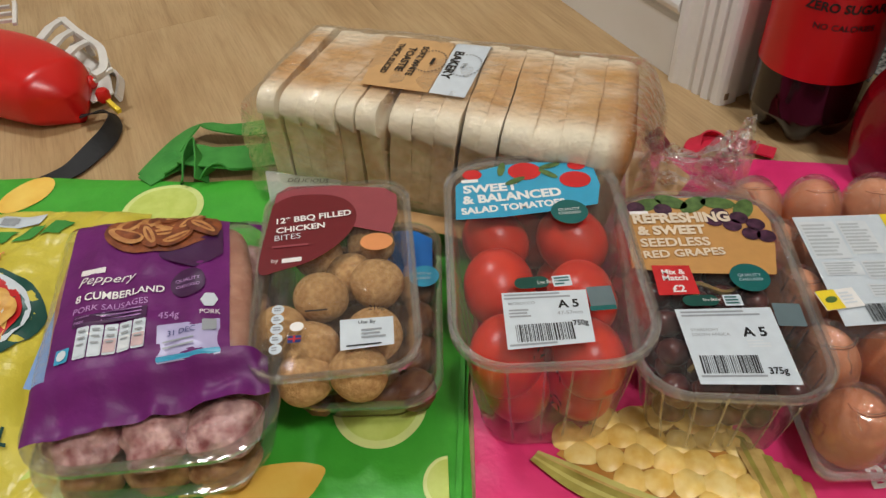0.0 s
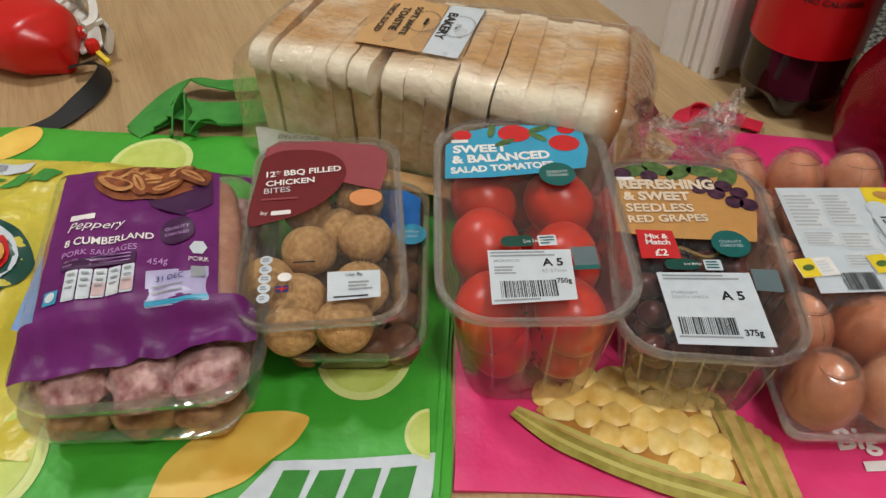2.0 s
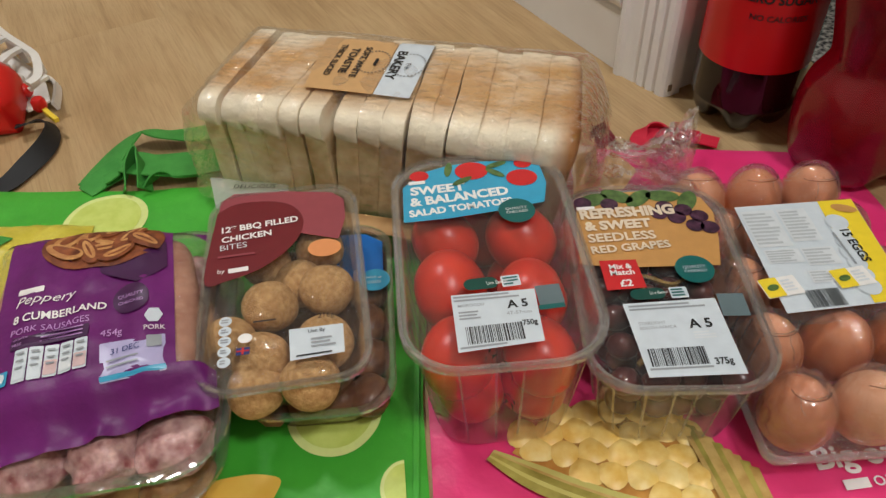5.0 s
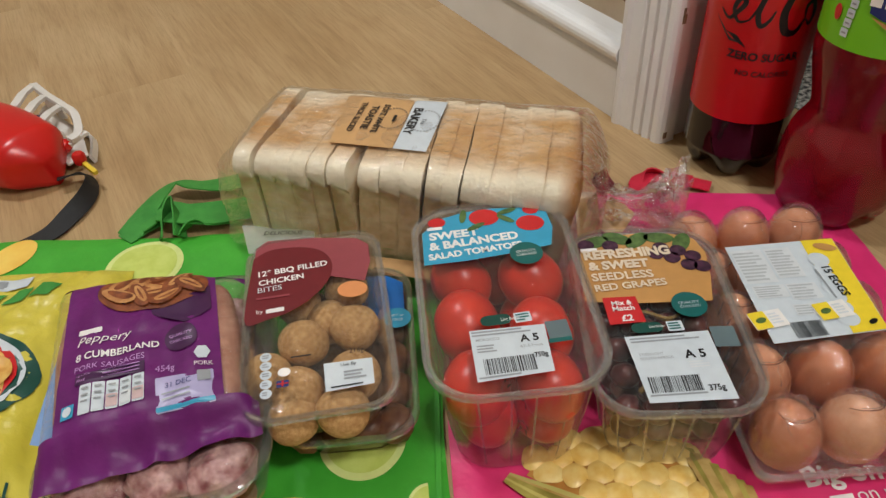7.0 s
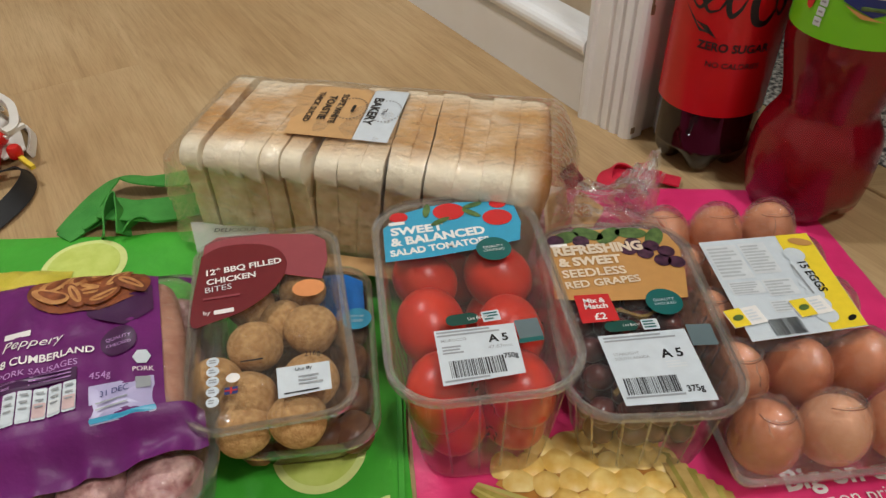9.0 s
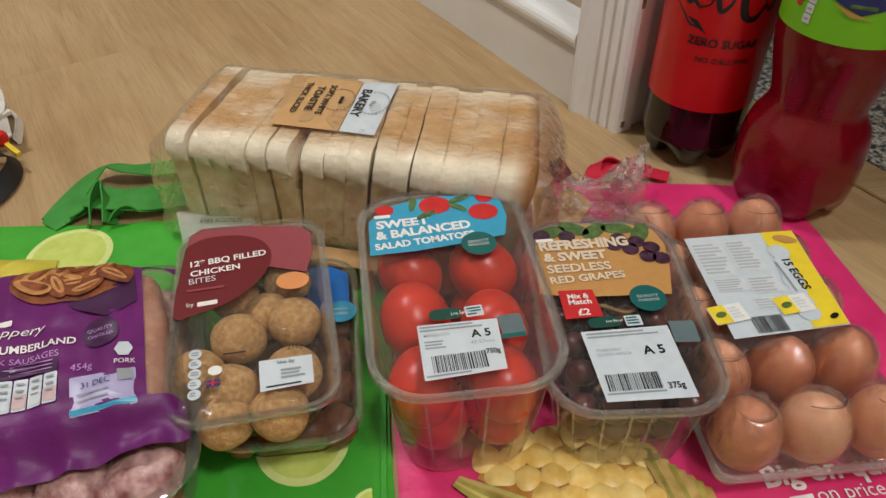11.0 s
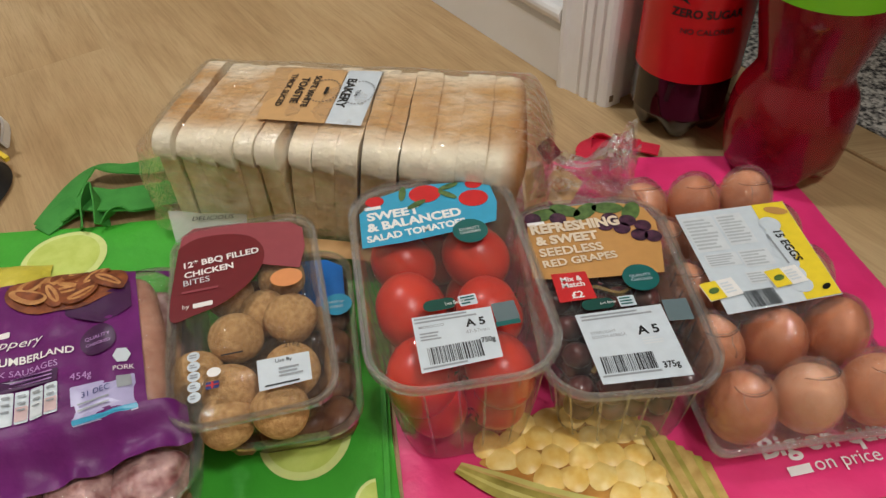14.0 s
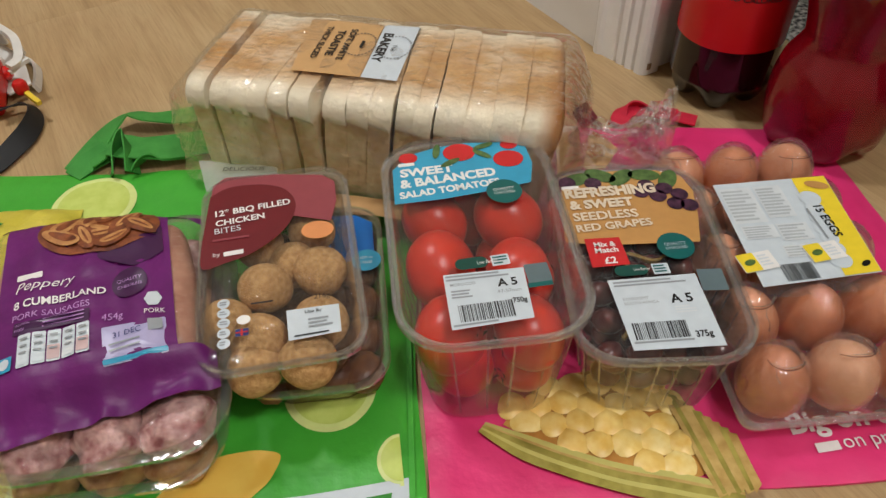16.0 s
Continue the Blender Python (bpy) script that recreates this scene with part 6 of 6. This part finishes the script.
def on_fizz(name, outline, mat, dz=0.0003):
    part(name, around(FX, FY, fizz_r, FF, sheet([(x - 0.012, y + 0.050) for x, y in outline], dz, 0.0002, 4)), mat, fizz)


on_fizz("brand_shield", quad((-0.004, 0.178), (0.02, 0.169), (0.046, 0.178), (0.05, 0.21), (-0.008, 0.21), k=5), NAVY)
for k in range(5):
    on_fizz("brand_block", quad((-0.006 + 0.0115 * k, 0.184), (0.003 + 0.0115 * k, 0.184), (0.003 + 0.0115 * k, 0.203), (-0.006 + 0.0115 * k, 0.203), k=3), WHITE_INK, 0.0007)
on_fizz("orange_swoosh", quad((-0.003, 0.176), (0.012, 0.167), (0.030, 0.166), (0.012, 0.171), k=4), ORANGE, 0.0006)
on_fizz("green_strip", rect(0.02, 0.1755, 0.02, 0.0035), LEAF, 0.0009)
on_fizz("printed_fruit", disc(0.046, 0.172, 0.008, 0.006, 18), LIME_FLESH, 0.0006)
on_fizz("printed_fruit", disc(0.053, 0.169, 0.006, 0.005, 18), RED_INK, 0.0008)
on_fizz("printed_fruit", disc(-0.032, 0.170, 0.004, 0.007, 18), RED_INK, 0.0006)
for k in range(5):
    on_fizz("nutrition_box", rect(-0.020 + 0.0006 * k, 0.156 + 0.0085 * k, 0.007, 0.0074, 0, 0.0008), LABEL, 0.0006)
    on_fizz("small_print", rect(-0.020 + 0.0006 * k, 0.156 + 0.0085 * k, 0.004, 0.0016, 0, 0.0004), GREY_INK, 0.001)

# ---- red toy with its strap ----
toy = thing("toy_vehicle", pose(-0.36, 0.82, 0), "red plastic toy hull with white barred cage on the floor", "toy")
bm = bmesh.new()
rings = []
TA, TB = Vector((-0.318, 0.770, 0)), Vector((-0.61, 0.935, 0))
tdir = (TB - TA).normalized()
tside = Vector((-tdir.y, tdir.x, 0))
for i in range(43):
    q = (i / 42) ** 1.4
    c = TA.lerp(TB, q)
    w = 0.014 + 0.042 * math.sin(math.pi * min(1, 0.12 + q * 1.1)) ** 0.7
    h = 0.016 + 0.026 * math.sin(math.pi * min(1, 0.15 + q)) ** 0.8
    tip = min(1.0, 0.03 + q * 12)
    w, h = w * tip ** 0.5, h * tip ** 0.5
    bend = 0.0
    ring = []
    for k in range(28):
        a = 2 * math.pi * k / 28
        ca, sa = math.cos(a), math.sin(a)
        px = abs(ca) ** 0.75 * (1 if ca > 0 else -1) * w
        pz = 0.030 + abs(sa) ** 0.75 * (1 if sa > 0 else -1) * (h if sa > 0 else 0.030)
        ring.append(c + tside * (px + bend) + Vector((0, 0, max(0.001, pz))))
    rings.append(ring)
loft(bm, rings)
part("hull", bm, TOY_RED, toy, "glossy red moulded plastic hull")
for k in range(2):
    c = TA.lerp(TB, 0.36 + 0.3 * k) + tside * 0.05
    part("hub", lathe([(0.001, 0.004), (0.012, 0.004), (0.014, 0.006), (0.014, 0.016), (0.010, 0.020), (0.001, 0.020)], 20, c.x, c.y), BLACK_WEB, toy)
LOWER = [(-0.388, 0.866, 0.054), (-0.366, 0.842, 0.054), (-0.343, 0.815, 0.053), (-0.313, 0.784, 0.050)]
UPPER = [(-0.396, 0.945, 0.043), (-0.368, 0.912, 0.044), (-0.338, 0.882, 0.044), (-0.293, 0.806, 0.046)]
for a, b in zip(LOWER[:3], UPPER[:3]):
    part("cage_bar", strip([(*a, 0), ((a[0] + b[0]) / 2, (a[1] + b[1]) / 2, (a[2] + b[2]) / 2 + 0.003, 0), (*b, 0)], 0.011, 0.004), TOY_WHITE, toy, "white plastic cage bar")
    part("cage_bar", strip([(*b, 0), (b[0] + 0.004, b[1] + 0.010, 0.024, 0), (b[0] + 0.004, b[1] + 0.012, 0.003, 0)], 0.009, 0.004), TOY_WHITE, toy, "white plastic cage bar")
part("cage_rail", strip(smooth_path([(x, y, z + 0.001, 12) for x, y, z in (UPPER[0], UPPER[1], UPPER[2], (-0.312, 0.852, 0.045), UPPER[3], (-0.298, 0.790, 0.046))], 5), 0.009, 0.005), TOY_WHITE, toy, "white plastic cage rail")
part("cage_rail", strip(smooth_path([(x + 0.002, y + 0.004, 0.006, 70) for x, y, z in (UPPER[0], UPPER[1], UPPER[2], (-0.308, 0.856, 0), UPPER[3])], 5), 0.010, 0.004), TOY_WHITE, toy, "white plastic cage rail")
part("cage_floor", sheet([(-0.386, 0.87), (-0.34, 0.82), (-0.312, 0.79), (-0.294, 0.81), (-0.312, 0.85), (-0.338, 0.882), (-0.368, 0.912), (-0.394, 0.94)], 0.012, 0.002, 3), TOY_WHITE, toy)
for k, (mat, dx, dy, z) in enumerate(((TOY_YELLOW, -0.345, 0.842, 0.024), (TOY_BLUE, -0.372, 0.872, 0.03), (TOY_WHITE, -0.33, 0.83, 0.03), (TOY_YELLOW, -0.36, 0.858, 0.02), (TOY_RED, -0.318, 0.815, 0.026), (TOY_WHITE, -0.352, 0.85, 0.034))):
    part("inner_figure_block", ball(0.007, 1, 1.3, 1.2, (dx, dy, z), 2, 0.2, 120, k), mat, toy)
part("red_knob", lathe([(0.001, 0.024), (0.006, 0.024), (0.0075, 0.027), (0.0075, 0.035), (0.0055, 0.038), (0.001, 0.038)], 24, -0.288, 0.775), TOY_RED, toy)
part("yellow_peg", strip(smooth_path([(-0.284, 0.772, 0.026, 0), (-0.274, 0.762, 0.024, 0), (-0.266, 0.755, 0.022, 0)]), 0.005, 0.005), TOY_YELLOW, toy, "yellow plastic peg")
part("white_peg", strip(smooth_path([(-0.30, 0.79, 0.04, 0), (-0.29, 0.80, 0.044, 0), (-0.282, 0.806, 0.046, 0)]), 0.005, 0.004), TOY_WHITE, toy)
part("ladder_rail", strip(smooth_path([(-0.43, 0.90, 0.06, 0), (-0.445, 0.94, 0.066, 0), (-0.46, 0.965, 0.06, 0)]), 0.005, 0.004), TOY_WHITE, toy)
part("ladder_rail", strip(smooth_path([(-0.455, 0.895, 0.06, 0), (-0.468, 0.93, 0.066, 0), (-0.485, 0.955, 0.06, 0)]), 0.005, 0.004), TOY_WHITE, toy)
for k in range(3):
    part("ladder_rung", strip([(-0.435 - 0.011 * k, 0.908 + 0.02 * k, 0.0615, 0), (-0.46 - 0.011 * k, 0.903 + 0.02 * k, 0.0615, 0)], 0.004, 0.004), TOY_WHITE, toy)
part("strap", strip(smooth_path([(-0.315, 0.760, 0.014, 20), (-0.290, 0.768, 0.014, 40), (-0.273, 0.752, 0.013, 66), (-0.271, 0.724, 0.012, 55), (-0.281, 0.695, 0.009, 30), (-0.297, 0.668, 0.005, 12), (-0.33, 0.645, 0.003, 0)]), 0.021, 0.0016), BLACK_WEB, toy, "black webbing strap")

# ---- fittings of both ceiling lamps, the added fill one included ----
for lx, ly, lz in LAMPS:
    lampo = thing("ceiling_lamp", pose(lx, ly, 2.3), "unseen round ceiling lamp with white rim, key and added fill", "ceiling lamp", "ceiling lamps")
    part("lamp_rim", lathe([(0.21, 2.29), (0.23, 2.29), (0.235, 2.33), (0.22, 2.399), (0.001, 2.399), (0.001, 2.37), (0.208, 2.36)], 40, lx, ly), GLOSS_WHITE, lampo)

# lettering and small print belong to the panel that they are printed on
HOLDERS = ("printed_panel", "price_label", "paper_label", "date_label", "printed_band", "white_band", "sticker", "round_badge", "pill_badge", "maroon_disc", "red_flash",
           "leaf_tag", "date_panel", "nutrition_box", "dark_strip", "purple_print", "printed_card", "store_panel", "nutrition_dot", "printed_sleeve", "brand_shield", "label_sleeve", "white_scroll")
PRINTS = ("lettering", "small_print", "barcode", "digits", "store_mark", "print_block", "yellow_panel", "hen_drawing", "cloud", "printed_leaf", "printed_grape", "printed_tomato",
          "brand_swash", "brand_block", "nutrition_colour", "freezer_star", "pill_badge_leaf", "sticker_half", "sticker_mark", "scroll_mark", "orange_swoosh", "green_strip")


def plain(ob):
    return ob.name.split(".")[0]


def extent(ob):
    xs = [v.co for v in ob.data.vertices]
    return [(min(v[k] for v in xs), max(v[k] for v in xs)) for k in (0, 1)]


for owner in (tom, gra, chi, low, sau, bag, box15, snack, cola, fizz, green, up):
    panels = [(extent(o), o) for o in owner.children if plain(o) in HOLDERS]
    for o in list(owner.children):
        if plain(o) in PRINTS:
            e = extent(o)
            c = [(a + b) / 2 for a, b in e]
            fits = [(math.prod(b - a for a, b in pe), po) for pe, po in panels if all(a - 0.001 <= v <= b + 0.001 for v, (a, b) in zip(c, pe))]
            if fits:
                o.parent = min(fits, key=lambda f: f[0])[1]

# ---- floor planks ----
slab = box(-2.75, -2.25, -0.06, 1.65, 0.2, -0.021)
slab.transform(WALL_POSE)
sub = finish("floor", slab, WOOD, False)
tagged(sub, "oak laminate plank floor with fine grain", "", "", "structure")
PL, PW = 1.28, 0.192
plank_bm = box(-PL / 2, -PW / 2, -0.018, PL / 2, PW / 2, 0.0, 0.00012)
plank_mesh = None
for row in range(-12, 1):
    for col in range(-3, 3):
        n = 0.152 - PW / 2 + row * (PW + 0.0001)
        s = col * (PL + 0.0001) + 0.43 * (row % 3) + 0.2
        if s - PL / 2 > 1.6 or s + PL / 2 < -2.7:
            continue
        if not plank_mesh:
            ob = finish("plank", plank_bm, WOOD, False)
            plank_mesh = ob.data
        else:
            ob = new("plank", plank_mesh)
        ob.matrix_basis = WALL_POSE @ pose(s, n, 0.0)
        ob.parent = sub
